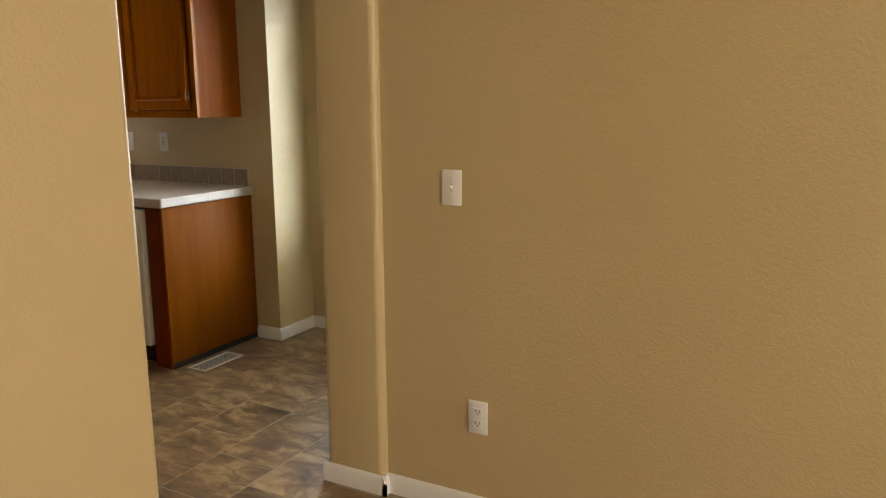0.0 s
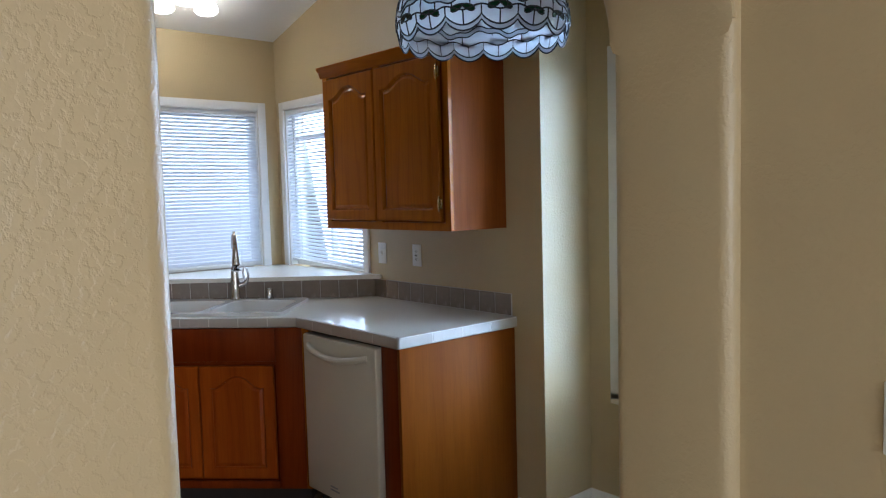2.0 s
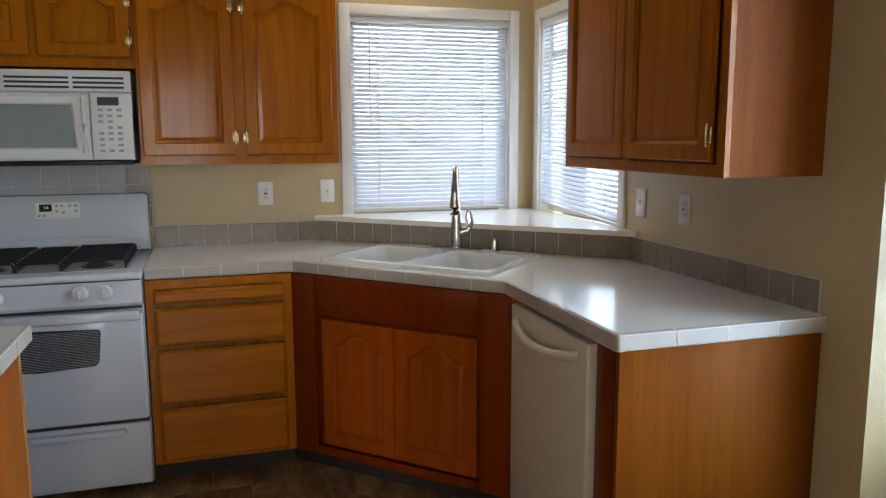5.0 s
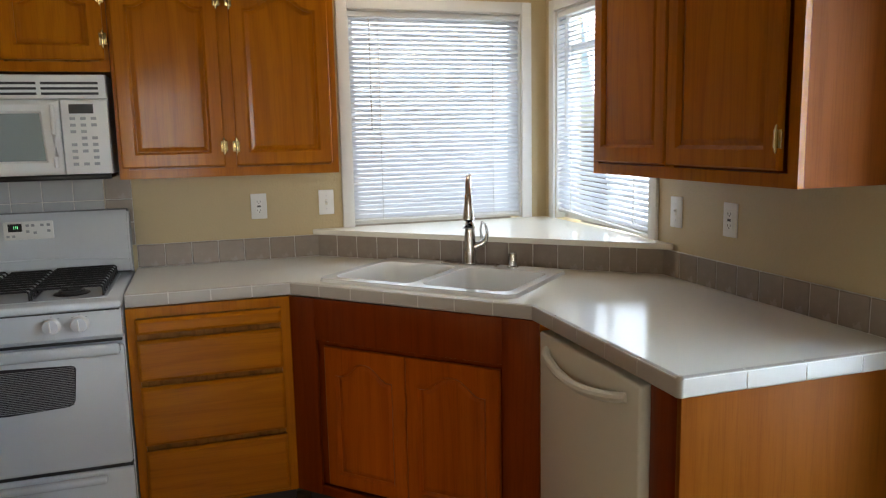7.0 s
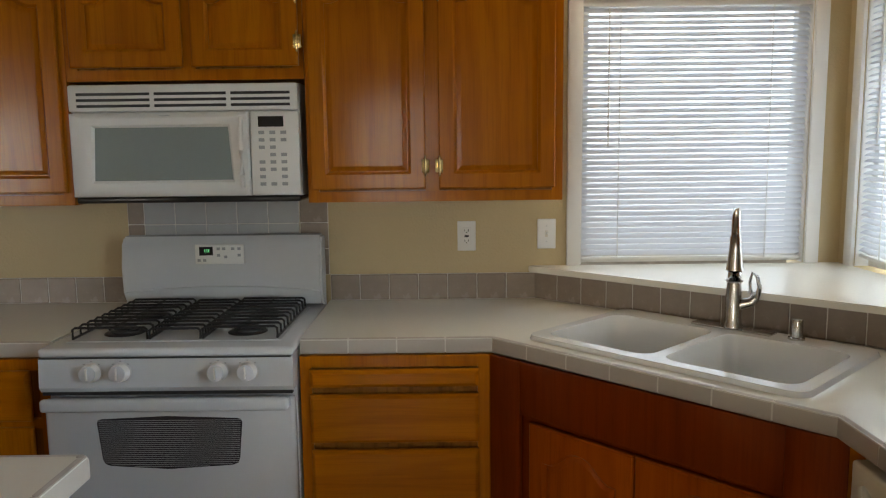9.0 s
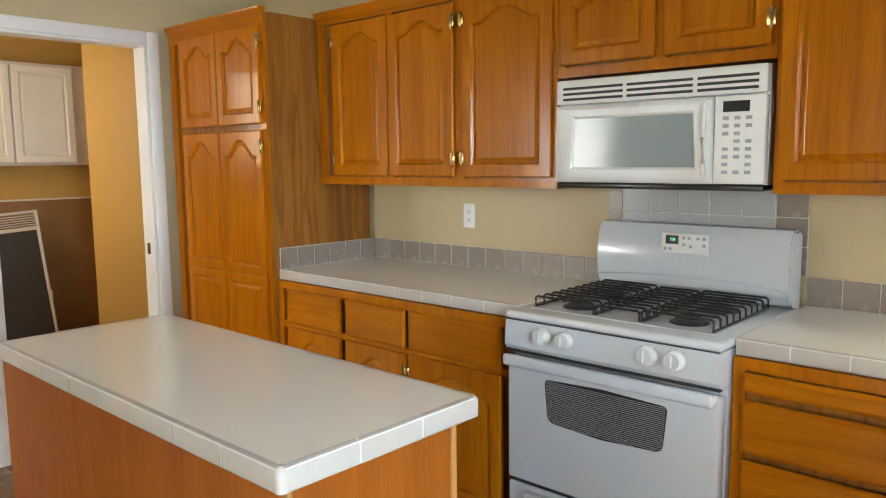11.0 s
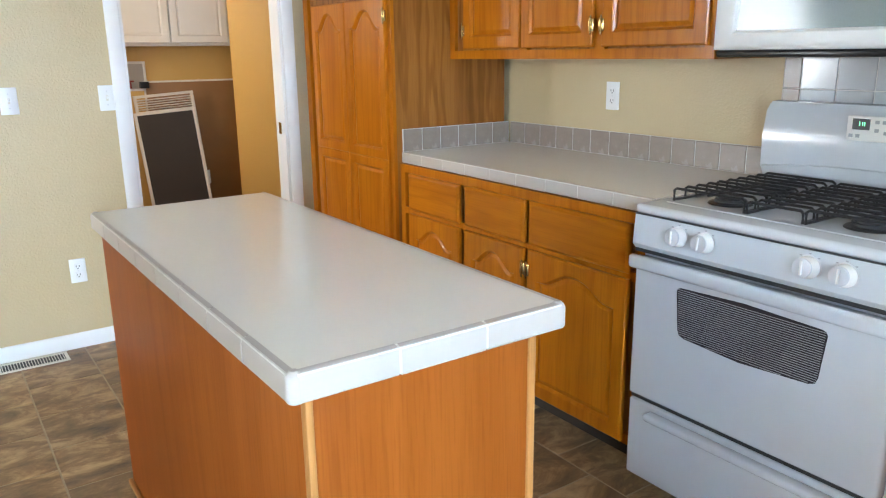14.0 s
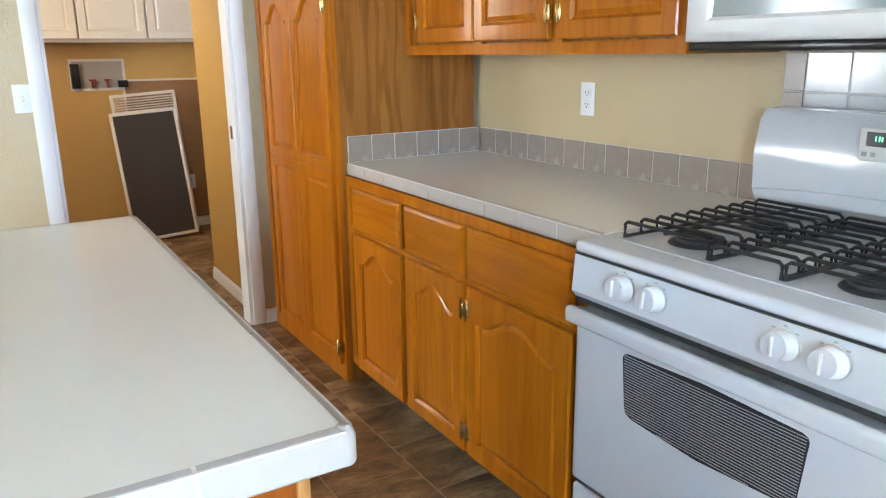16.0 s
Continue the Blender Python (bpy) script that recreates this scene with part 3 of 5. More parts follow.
m1 = pose(XW, W1[0], W1[2], 0, 0, 90)
window_unit("window_1", m1, W1[1] - W1[0], W1[3] - W1[2], "white framed window above the sink ledge")
blind(m1, W1[1] - W1[0], W1[3] - W1[2], "white mini blind lowered over the sink window", 46)
m2 = pose(W2[0], YN, W2[2])
window_unit("window_2", m2, W2[1] - W2[0], W2[3] - W2[2], "white framed window in the kitchen corner", mid_rail=True)
blind(m2, W2[1] - W2[0], W2[3] - W2[2], "white mini blind with a crooked bottom rail, half open slats", 30, skew=3.0, drop=0.965)
m3 = pose(W3[0], YB, W3[2])
window_unit("window_3", m3, W3[1] - W3[0], W3[3] - W3[2], "tall white framed window of the dining nook")
part("casing", boxes((-0.052, W3[1] - W3[0] + 0.052, -0.014, 0.002, -0.052, 0), bev=0.003), TRIM, bpy.data.objects["window_3"])
blind(m3, W3[1] - W3[0], W3[3] - W3[2], "white mini blind with open slats in the nook window", 12)


# ---- cabinets ----
def door_loops(w, h, arch, rise, inset, n=22):
    """The inner outline of a frame-and-panel door, from its foot left corner round; arched or square at its top."""
    x0, x1, z0, z1 = inset, w - inset, inset, h - inset
    pts = [(x0 + (x1 - x0) * i / 6, z0) for i in range(7)]
    zs = z1 - (rise if arch else 0)
    pts += [(x1, z0 + (zs - z0) * i / 4) for i in range(1, 5)]
    for i in range(1, n):
        u = 1 - 2 * i / n
        f = 0
        if arch and abs(u) < 0.86:
            s = abs(u) / 0.86
            f = 0.5 * (1 + math.cos(math.pi * s ** 1.25))
        pts.append(((x0 + x1) / 2 + u * (x1 - x0) / 2, zs + rise * f))
    pts += [(x0, zs - (zs - z0) * i / 4) for i in range(0, 4)]
    return pts


def outer_for(pts, w, h, n=22):
    out = []
    for k, (x, z) in enumerate(pts):
        if k < 7:
            out.append((w * k / 6, 0))
        elif k < 11:
            out.append((w, h * (k - 6) / 4))
        elif k < 11 + n - 1:
            out.append((w * (1 - (k - 10) / n), h))
        else:
            out.append((0, h * (1 - (k - 10 - n) / 4)))
    return out


def shrink(pts, d, w, h):
    cx = w / 2
    zs = [p[1] for p in pts]
    cz = (min(zs) + max(zs)) / 2
    sx = 1 - 2 * d / max(0.03, max(p[0] for p in pts) - min(p[0] for p in pts))
    sz = 1 - 2 * d / max(0.03, max(zs) - min(zs))
    return [(cx + (x - cx) * sx, cz + (z - cz) * sz) for x, z in pts]


def rings(bm, loops, cap_last=True):
    rs = [[bm.verts.new((x, y, z)) for x, z in pts] for pts, y in loops]
    for a, b in zip(rs, rs[1:]):
        n = len(a)
        for k in range(n):
            bm.faces.new((a[k], a[(k + 1) % n], b[(k + 1) % n], b[k]))
    if cap_last:
        bm.faces.new(rs[-1])
    return bm


def panel_door(parent, x, z, w, h, arch=True, rise=0.055, inset=0.058, hinge="", y=-0.019, name="door", material=None, split=0.0):
    """A raised-panel door at the front plane y=0 of its cabinet; hinge l or r adds brass hinges. split: a rail at that height."""
    d = part(name, bmesh.new(), material or OAK, parent)
    d.location = (x, 0, z)
    zones = [(0, h, arch)] if not split else [(0, split, False), (split, h, arch)]
    bm = bmesh.new()
    pb = bmesh.new()
    for za, zb, ar in zones:
        hh = zb - za
        inn = door_loops(w, hh, ar, rise, inset)
        out = outer_for(inn, w, hh)
        sh = lambda p, k: [(a, b + za) for a, b in shrink(p, k, w, hh)]
        up = lambda p: [(a, b + za) for a, b in p]
        rings(bm, [(up(out), -0.001), (up(out), y + 0.005), (sh(out, 0.005), y), (sh(inn, -0.009), y), (sh(inn, -0.006), y + 0.003), (up(inn), y + 0.010), (up(inn), -0.004)], False)
        rings(pb, [(up(inn), y + 0.0135), (sh(inn, 0.003), y + 0.0135), (sh(inn, 0.016), y + 0.0085), (sh(inn, 0.019), y + 0.008)])
    d.data = mesh_of(name, bm, material or OAK, 0.1)
    part("panel", pb, material or OAK, d, smooth=0.1)
    if hinge:
        hx = 0.004 if hinge == "l" else w - 0.004
        s = -1 if hinge == "l" else 1
        for hz in (0.075, h - 0.075) if h > 0.3 else (0.05, h - 0.05):
            hb = bmesh.new()
            box(hb, min(hx - s * 0.010, hx + s * 0.016), max(hx - s * 0.010, hx + s * 0.016), y - 0.003, y + 0.004, hz - 0.022, hz + 0.022, 0.001)
            tube(hb, [(hx + s * 0.002, y - 0.004, hz - 0.034), (hx + s * 0.002, y - 0.004, hz - 0.029), (hx + s * 0.002, y - 0.004, hz + 0.029), (hx + s * 0.002, y - 0.004, hz + 0.034)], [0.002, 0.0045, 0.0045, 0.002], 7)
            part("hinge", hb, BRASS, d, "brass hinge")
    return d


def drawer_front(parent, x, z, w, h):
    bm = bmesh.new()
    y = -0.020
    o = [(0, 0), (w, 0), (w, h), (0, h)]
    ins = lambda k: [(k, k), (w - k, k), (w - k, h - k), (k, h - k)]
    rings(bm, [(o, -0.001), (o, y + 0.010), (ins(0.004), y + 0.005), (ins(0.012), y)])
    d = part("drawer", bm, OAKX, parent, smooth=0.1)
    d.location = (x, 0, z)
    return d


def carcass(parent, w, d, z0, z1, side=None, bev=0.002):
    part("body", boxes((0, w, 0.018, d, z0, z1)), side or OAKDARK, parent)


def face_frame(parent, w, z0, z1, uprights=(), rails=(), st=0.035, top=0.035):
    bm = boxes((0, st, 0, 0.0175, z0, z1), (w - st, w, 0, 0.0175, z0, z1), (st, w - st, 0.0005, 0.0175, z0, z0 + top), (st, w - st, 0.0005, 0.0175, z1 - top, z1), *[(u - st / 2, u + st / 2, 0.0008, 0.0172, z0 + top, z1 - top) for u in uprights], *[(st, w - st, 0.001, 0.017, r - 0.015, r + 0.015) for r in rails])
    part("face_frame", bm, OAK, parent)


def crown(parent, x0, x1, d, z, left=False, right=False):
    bm = bmesh.new()
    prof = [(0.0, z - 0.030), (-0.006, z - 0.022), (-0.010, z - 0.004), (-0.024, z + 0.012), (-0.026, z + 0.022), (0.018, z + 0.022)]
    a = [bm.verts.new((x0 - (0.02 if left else 0), y, h)) for y, h in prof]
    b = [bm.verts.new((x1 + (0.02 if right else 0), y, h)) for y, h in prof]
    for i in range(len(prof) - 1):
        bm.faces.new((a[i], a[i + 1], b[i + 1], b[i]))
    bm.faces.new(a)
    bm.faces.new(b[::-1])
    if left:
        box(bm, x0 - 0.02, x0 - 0.0005, 0.018, d, z - 0.02, z + 0.022)
    if right:
        box(bm, x1 + 0.0005, x1 + 0.02, 0.018, d, z - 0.02, z + 0.022)
    part("crown", bm, OAKX, parent)


UZ0, UZ1, XU = 1.311, 2.105, -6.065
DU = XU - XW - 0.002


def upper(name, m, w, z0, z1, doors, label, side=None, right=False, left=False, hinges=()):
    c = thing(name, m, label, "cabinet", "wall cabinets")
    carcass(c, w, DU, z0, z1, side)
    face_frame(c, w, z0, z1)
    for (_, a), (b, _) in zip(doors, doors[1:]):
        part("mullion", boxes(((a + b) / 2 - 0.024, (a + b) / 2 + 0.024, 0.0006, 0.0172, z0 + 0.035, z1 - 0.035)), OAK, c)
    for (a, b), hg in zip(doors, hinges):
        panel_door(c, a, z0 + 0.042, b - a, z1 - z0 - 0.088, hinge=hg, rise=0.05 if z1 - z0 > 0.5 else 0.045)
    crown(c, 0, w, DU, z1, left, right)
    return c


upper("wall_cabinet", facing_x(XU, 0.75), 2.138 - 0.75, UZ0, UZ1, [(0.120, 0.496), (0.502, 0.888), (0.935, 1.370)], "honey oak wall cabinet with three arched doors beside the pantry", hinges=("l", "r", "l"))
upper("wall_cabinet", facing_x(XU, 2.140), 0.776, 1.715, UZ1, [(0.018, 0.385), (0.415, 0.762)], "short honey oak cabinet over the microwave", hinges=("", "r"))
upper("wall_cabinet", facing_x(XU, 2.918), 3.762 - 2.918, UZ0, UZ1, [(0.012, 0.392), (0.435, 0.818)], "honey oak wall cabinet with two arched doors beside the window", right=True, hinges=("r", "l"))
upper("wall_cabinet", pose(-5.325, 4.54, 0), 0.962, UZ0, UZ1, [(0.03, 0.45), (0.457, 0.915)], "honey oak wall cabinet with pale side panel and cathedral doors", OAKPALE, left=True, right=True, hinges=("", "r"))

XC = -5.785
DB = XC - XW - 0.002
LL = "honey oak base cabinet with drawers and cathedral doors"


def base(name, m, w, d, label, side=None, front=0.018, top=0.862):
    c = thing(name, m, label, "cabinet", "base cabinets")
    part("body", boxes((0, w, front, d, 0.085, top)), side or OAKDARK, c)
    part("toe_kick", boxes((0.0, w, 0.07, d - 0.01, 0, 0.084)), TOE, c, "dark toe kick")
    return c


c = base("base_cabinet", facing_x(XC, 0.75), 2.160 - 0.75, DB, LL)
face_frame(c, 2.160 - 0.75, 0.085, 0.862, rails=(0.658,))
for a, b, hg in ((0.085, 0.462, ""), (0.497, 0.861, "r"), (0.882, 1.352, "l")):
    drawer_front(c, a, 0.668, b - a, 0.160)
    panel_door(c, a, 0.095, b - a, 0.555, hinge=hg)
c["label"] = "honey oak base cabinet with three drawers and three arched doors"
c = base("base_cabinet", facing_x(XC, 2.924), 3.50 - 2.924, DB, "honey oak base cabinet with a stack of four drawers")
face_frame(c, 3.50 - 2.924, 0.085, 0.862)
for z, h in ((0.766, 0.056), (0.590, 0.154), (0.345, 0.224), (0.099, 0.224)):
    drawer_front(c, 0.030, z, 0.515, h)

# corner sink cabinet on the diagonal
P1, P2 = Vector((-5.785, 3.502, 0)), Vector((-5.068, 4.21, 0))
dl = (P2 - P1).length
ang = math.degrees(math.atan2(P2.y - P1.y, P2.x - P1.x))
# Body and frame are honey oak with the gap's shade put in their colour.
c = base("sink_cabinet", pose(P1.x, P1.y, 0, 0, 0, ang), dl, 0.30, "honey oak corner sink cabinet with two arched doors", side=OAKREDSHADE, front=0.034, top=0.70)
o = part("face_frame", boxes((0, 0.115, 0, 0.0175, 0.085, 0.862), (dl - 0.131, dl, 0, 0.0175, 0.085, 0.862), (0.115, dl - 0.131, 0.0005, 0.0175, 0.702, 0.862), (0.115, dl - 0.131, 0.0005, 0.0175, 0.085, 0.122), bev=0.003), OAKREDSHADE, c)
# Both doors take the shaded oak copy.
for a, b in ((0.145, 0.493), (0.498, 0.862)):
    q = panel_door(c, a, 0.13, b - a, 0.55, material=OAKSHADE)
    q.location.y = 0.026
part("filler", boxes((-0.045, 0, 0.002, 0.02, 0.085, 0.862)), OAK, c)
part("filler", boxes((dl, dl + 0.03, 0.002, 0.02, 0.085, 0.862)), OAK, c)

# end panel of the counter run
c = thing("end_panel", pose(-4.445, 4.212, 0), "honey oak end panel of the counter run with dark red stile", "panel")
part("stile", boxes((0, 0.105, 0, 0.02, 0.0, 0.862), bev=0.002), OAKREDSHADE, c, "dark red oak stile")
part("side", boxes((0.105, 0.122, 0.0, YN - 4.213, 0.0, 0.862), bev=0.002), OAKEND, c)
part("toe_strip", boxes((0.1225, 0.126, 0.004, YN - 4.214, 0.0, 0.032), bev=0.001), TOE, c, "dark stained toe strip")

# pantry
c = thing("pantry", facing_x(-5.755, -0.115), "tall honey oak pantry cabinet with bifold arched doors", "cabinet")
pw = 0.862
part("body", boxes((0, pw, 0.018, 0.63, 0.0, 2.105)), OAKDARK, c, "dark oak veneer side")
face_frame(c, pw, 0.0, 2.105, st=0.05, top=0.07)
for a, b, hg in ((0.125, 0.475, ""), (0.48, 0.838, "r")):
    panel_door(c, a, 0.075, b - a, 1.495, hinge=hg, split=0.80, rise=0.075, inset=0.05)
    panel_door(c, a, 1.60, b - a, 0.455, rise=0.05, hinge=hg)
crown(c, 0, pw, 0.63, 2.105)


# ---- counters ----
NOSE = 0.047


def counter_top(parent, outline, holes=()):
    bm = bmesh.new()
    for z, flip in ((CT, False), (CT - 0.034, True)):
        es = []
        for loop in (outline, *holes):
            vs = [bm.verts.new((x, y, z)) for x, y in loop]
            es += [bm.edges.new((vs[i], vs[(i + 1) % len(vs)])) for i in range(len(vs))]
        bmesh.ops.triangle_fill(bm, use_beauty=True, use_dissolve=False, edges=es)
    for loop in (outline, *holes):
        n = len(loop)
        for i in range(n):
            (xa, ya), (xb, yb) = loop[i], loop[(i + 1) % n]
            q = [bm.verts.new(p) for p in ((xa, ya, CT), (xb, yb, CT), (xb, yb, CT - 0.034), (xa, ya, CT - 0.034))]
            bm.faces.new(q)
    bmesh.ops.remove_doubles(bm, verts=bm.verts, dist=0.0002)
    return part("worktop", bm, LAM, parent, "speckled beige laminate top")


def nose_tile(length):
    """One rounded edge tile: local x along the edge, the room on the -y side, top at z=0."""
    bm = bmesh.new()
    prof = [(0.001, 0.0006), (-0.002, 0.0006), (-0.0080, -0.0012), (-0.0124, -0.0048), (-0.014, -0.011), (-0.014, -NOSE + 0.004), (-0.011, -NOSE), (0.002, -NOSE)]
    x0, x1 = 0.0022, length - 0.0022
    loops = [(x0 + 0.001, 0.001), (x0, 0), (x1, 0), (x1 - 0.001, 0.001)]
    cy, cz = 0.0, -0.02
    rs = []
    for x, k in loops:
        rs.append([bm.verts.new((x, y + (cy - y) * k * 8, z + (cz - z) * k * 8)) for y, z in prof[:8]])
    for a, b in zip(rs, rs[1:]):
        for i in range(7):
            bm.faces.new((a[i], a[i + 1], b[i + 1], b[i]))
    bm.faces.new(rs[0])
    bm.faces.new(rs[-1][::-1])
    return mesh_of("edge_tile", bm, EDGE, 0.3)


def edge_run(parent, a, b, size=0.152):
    """Edge tiles from plan point a to b with the counter on the left, and a grout bed behind them."""
    a, b = Vector((*a, 0)), Vector((*b, 0))
    d = (b - a)
    n = max(1, round(d.length / size))
    step = d.length / n
    me = nose_tile(step)
    r = math.degrees(math.atan2(d.y, d.x))
    for i in range(n):
        o = new("edge_tile", me)
        o.parent = parent
        p = a + d.normalized() * step * i
        o.matrix_local = pose(p.x, p.y, CT + random.uniform(-0.0004, 0.0004), 0, 0, r)
    g = part("edge_grout", boxes((0.001, d.length - 0.001, -0.0122, 0.012, -NOSE + 0.003, -0.0015)), GROUT, parent)
    g.matrix_local = pose(a.x, a.y, CT, 0, 0, r)


def splash_run(parent, a, b, z=CT, h=0.1, size=0.105, rows=1, material=None, skip=0.002):
    """Square wall tiles from a to b, faces looking to the left of that way."""
    a, b = Vector((*b, 0)), Vector((*a, 0))
    d = b - a
    n = max(1, round(d.length / size))
    step = d.length / n
    r = math.degrees(math.atan2(d.y, d.x))
    bm = box(bmesh.new(), 0.0016, step - 0.0016, -0.009, 0.0, 0.0016, h - 0.0016, 0.0018, 1)
    me = mesh_of("tile", bm, material or TILE)
    for i in range(n):
        for k in range(rows):
            o = new("tile", me)
            o.parent = parent
            p = a + d.normalized() * step * i
            o.matrix_local = pose(p.x, p.y, z + h * k, 0, 0, r)
    g = part("grout_bed", boxes((0, d.length, -0.0065, -0.0005, 0, h * rows)), GROUT, parent)
    g.matrix_local = pose(a.x, a.y, z, 0, 0, r)


XF = -5.808   # tile noses stand 14 mm proud of this line
C1, C2 = (XF, 3.516), (-5.089, 4.204)
wtl = thing("countertop", pose(0, 0, 0), "beige laminate countertop with grey tile edge beside the pantry", "countertop")
counter_top(wtl, [(XW + 0.002, 0.749), (XF, 0.749), (XF, 2.161), (XW + 0.002, 2.161)])
edge_run(wtl, (XF, 0.749), (XF, 2.161))
LE = -4.318
sd = Vector((C2[0] - C1[0], C2[1] - C1[1], 0)).normalized()
sn = Vector((-sd.y, sd.x, 0))
S0 = Vector((-5.775, 3.612, 0))   # front corner of the sink rim


def sk(u, v):
    p = S0 + sd * u + sn * v
    return (p.x, p.y)


SW, SD = 0.81, 0.53
wtr = thing("countertop", pose(0, 0, 0), "beige laminate corner countertop with grey tile edge round the sink", "countertop")
hole = [sk(0.03, 0.03), sk(SW - 0.03, 0.03), sk(SW - 0.03, SD - 0.03), sk(0.03, SD - 0.03)]
BD0, BD1 = (XW + 0.002, 3.715), (-5.372, YN - 0.002)   # tile line below the ledge
counter_top(wtr, [(XW + 0.002, 2.924), (XF, 2.924), C1, C2, (LE, C2[1]), (LE, YN - 0.002), BD1, BD0], [hole])
for a, b in (((XF, 2.924), C1), (C1, C2), (C2, (LE, C2[1])), ((LE, C2[1]), (LE, YN - 0.002))):
    edge_run(wtr, a, b)
def corner_tile(parent, x, y):
    prof = [(0.002, -NOSE), (0.0125, -NOSE + 0.0005), (0.0145, -NOSE + 0.004), (0.0145, -0.010), (0.012, -0.004), (0.006, 0.0015), (0.001, 0.002)]
    part("corner_tile", lathe(bmesh.new(), prof, (x, y, CT), 16), EDGE, parent)


corner_tile(wtr, LE, C2[1])
bs = thing("backsplash", pose(0, 0, 0), "row of mauve grey backsplash tiles above the counters", "backsplash")
splash_run(bs, (XW + 0.0005, 2.16), (XW + 0.0005, 0.762))
splash_run(bs, (XW + 0.012, 0.7485), (-5.80, 0.7485))
bs["label"] = "row of mauve grey backsplash tiles beside the pantry"
bs = thing("backsplash", pose(0, 0, 0), "mauve grey backsplash tiles round the sink corner", "backsplash")
splash_run(bs, BD0, (XW + 0.0005, 2.928))
splash_run(bs, BD1, BD0)
splash_run(bs, (-4.335, YN - 0.0005), BD1)
bs = thing("range_backsplash", pose(0, 0, 0), "pale glazed tiles behind the range with grey borders", "backsplash")
splash_run(bs, (XW + 0.0005, 2.815), (XW + 0.0005, 2.225), 0.912, 0.1, 0.118, 4, TILEW)
splash_run(bs, (XW + 0.0005, 2.225), (XW + 0.0005, 2.162), 1.013, 0.1, 0.1, 3)
splash_run(bs, (XW + 0.0005, 2.925), (XW + 0.0005, 2.818), 1.013, 0.1, 0.11, 3)

# ledge behind the sink
led = thing("window_ledge", pose(0, 0, 0), "white triangular window ledge behind the sink", "ledge")
bm = bmesh.new()
LA, LB = (XW + 0.002, 3.735), (-5.352, YN - 0.002)
off = Vector((LB[0] - LA[0], LB[1] - LA[1], 0)).normalized()
on = Vector((off.y, -off.x, 0)) * 0.022
prism(bm, [(LA[0], LA[1] - 0.035), (LA[0] + on.x, LA[1] - 0.035 + on.y), (LB[0] + 0.035 + on.x * 0.5, LB[1] + on.y), (LB[0] + 0.035, LB[1]), (XW + 0.002, YN - 0.002)], 1.016, 1.038)
bmesh.ops.bevel(bm, geom=[e for e in bm.edges], offset=0.003, segments=2, affect="EDGES")
part("ledge_board", bm, LAM, led)
part("base_wall", prism(bmesh.new(), [(BD0[0], BD0[1] + 0.004), (BD1[0] - 0.004, BD1[1]), (XW + 0.002, YN - 0.002)], 0.0, 1.0155), WALL, led)

# island
isl = thing("kitchen_island", pose(-4.445, 2.662, 0, 0, 0, 0), "honey oak kitchen island with a tiled-edge laminate top", "island")
part("body", boxes((-0.428, -0.002, -1.405, -0.006, 0.0, 0.862)), OAK, isl)
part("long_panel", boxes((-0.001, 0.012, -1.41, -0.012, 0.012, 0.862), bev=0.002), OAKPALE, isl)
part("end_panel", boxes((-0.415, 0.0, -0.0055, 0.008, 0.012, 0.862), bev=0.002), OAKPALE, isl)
part("corner_trim", boxes((-0.431, -0.415, -0.006, 0.012, 0.0, 0.862), (0.0, 0.013, -0.011, 0.009, 0.0, 0.862), bev=0.003), OAKTRIM, isl, "pale oak corner trim")
part("shoe_moulding", boxes((0.0125, 0.026, -1.42, -0.0, 0.0, 0.018), (-0.42, 0.0, 0.0085, 0.02, 0.0, 0.018), bev=0.004), OAKTRIM, isl, "pale oak shoe moulding")
IX0, IX1, IY0, IY1 = -4.914, -4.412, 1.324, 2.684
top = thing("island_top", pose(0, 0, 0), "beige laminate island top edged with grey tiles", "countertop")
counter_top(top, [(IX0, IY0), (IX1, IY0), (IX1, IY1), (IX0, IY1)])
for a, b in (((IX0, IY0), (IX1, IY0)), ((IX1, IY0), (IX1, IY1)), ((IX1, IY1), (IX0, IY1)), ((IX0, IY1), (IX0, IY0))):
    edge_run(top, a, b, 0.175)
for x, y in ((IX0, IY0), (IX1, IY0), (IX1, IY1), (IX0, IY1)):
    corner_tile(top, x, y)

# sink
s = thing("kitchen_sink", pose(S0.x, S0.y, CT, 0, 0, math.degrees(math.atan2(sd.y, sd.x))), "white double-bowl drop-in kitchen sink", "sink")


def rrect(x0, x1, y0, y1, r, n=6):
    pts = []
    for cx, cy, a0 in ((x1 - r, y0 + r, -90), (x1 - r, y1 - r, 0), (x0 + r, y1 - r, 90), (x0 + r, y0 + r, 180)):
        pts += [(cx + r * math.cos(radians(a0 + 90 * k / n)), cy + r * math.sin(radians(a0 + 90 * k / n))) for k in range(n + 1)]
    return pts


bm = bmesh.new()
outer = rrect(0, SW, 0, SD, 0.04)
bowls = [rrect(0.035, SW / 2 - 0.017, 0.04, SD - 0.10, 0.05), rrect(SW / 2 + 0.017, SW - 0.035, 0.04, SD - 0.10, 0.05)]
es = []
rim = [bm.verts.new((x, y, 0.014)) for x, y in outer]
es += [bm.edges.new((rim[i], rim[(i + 1) % len(rim)])) for i in range(len(rim))]
bl = []
for b in bowls:
    vs = [bm.verts.new((x, y, 0.014)) for x, y in b]
    es += [bm.edges.new((vs[i], vs[(i + 1) % len(vs)])) for i in range(len(vs))]
    bl.append(vs)
bmesh.ops.triangle_fill(bm, use_beauty=True, use_dissolve=False, edges=es)
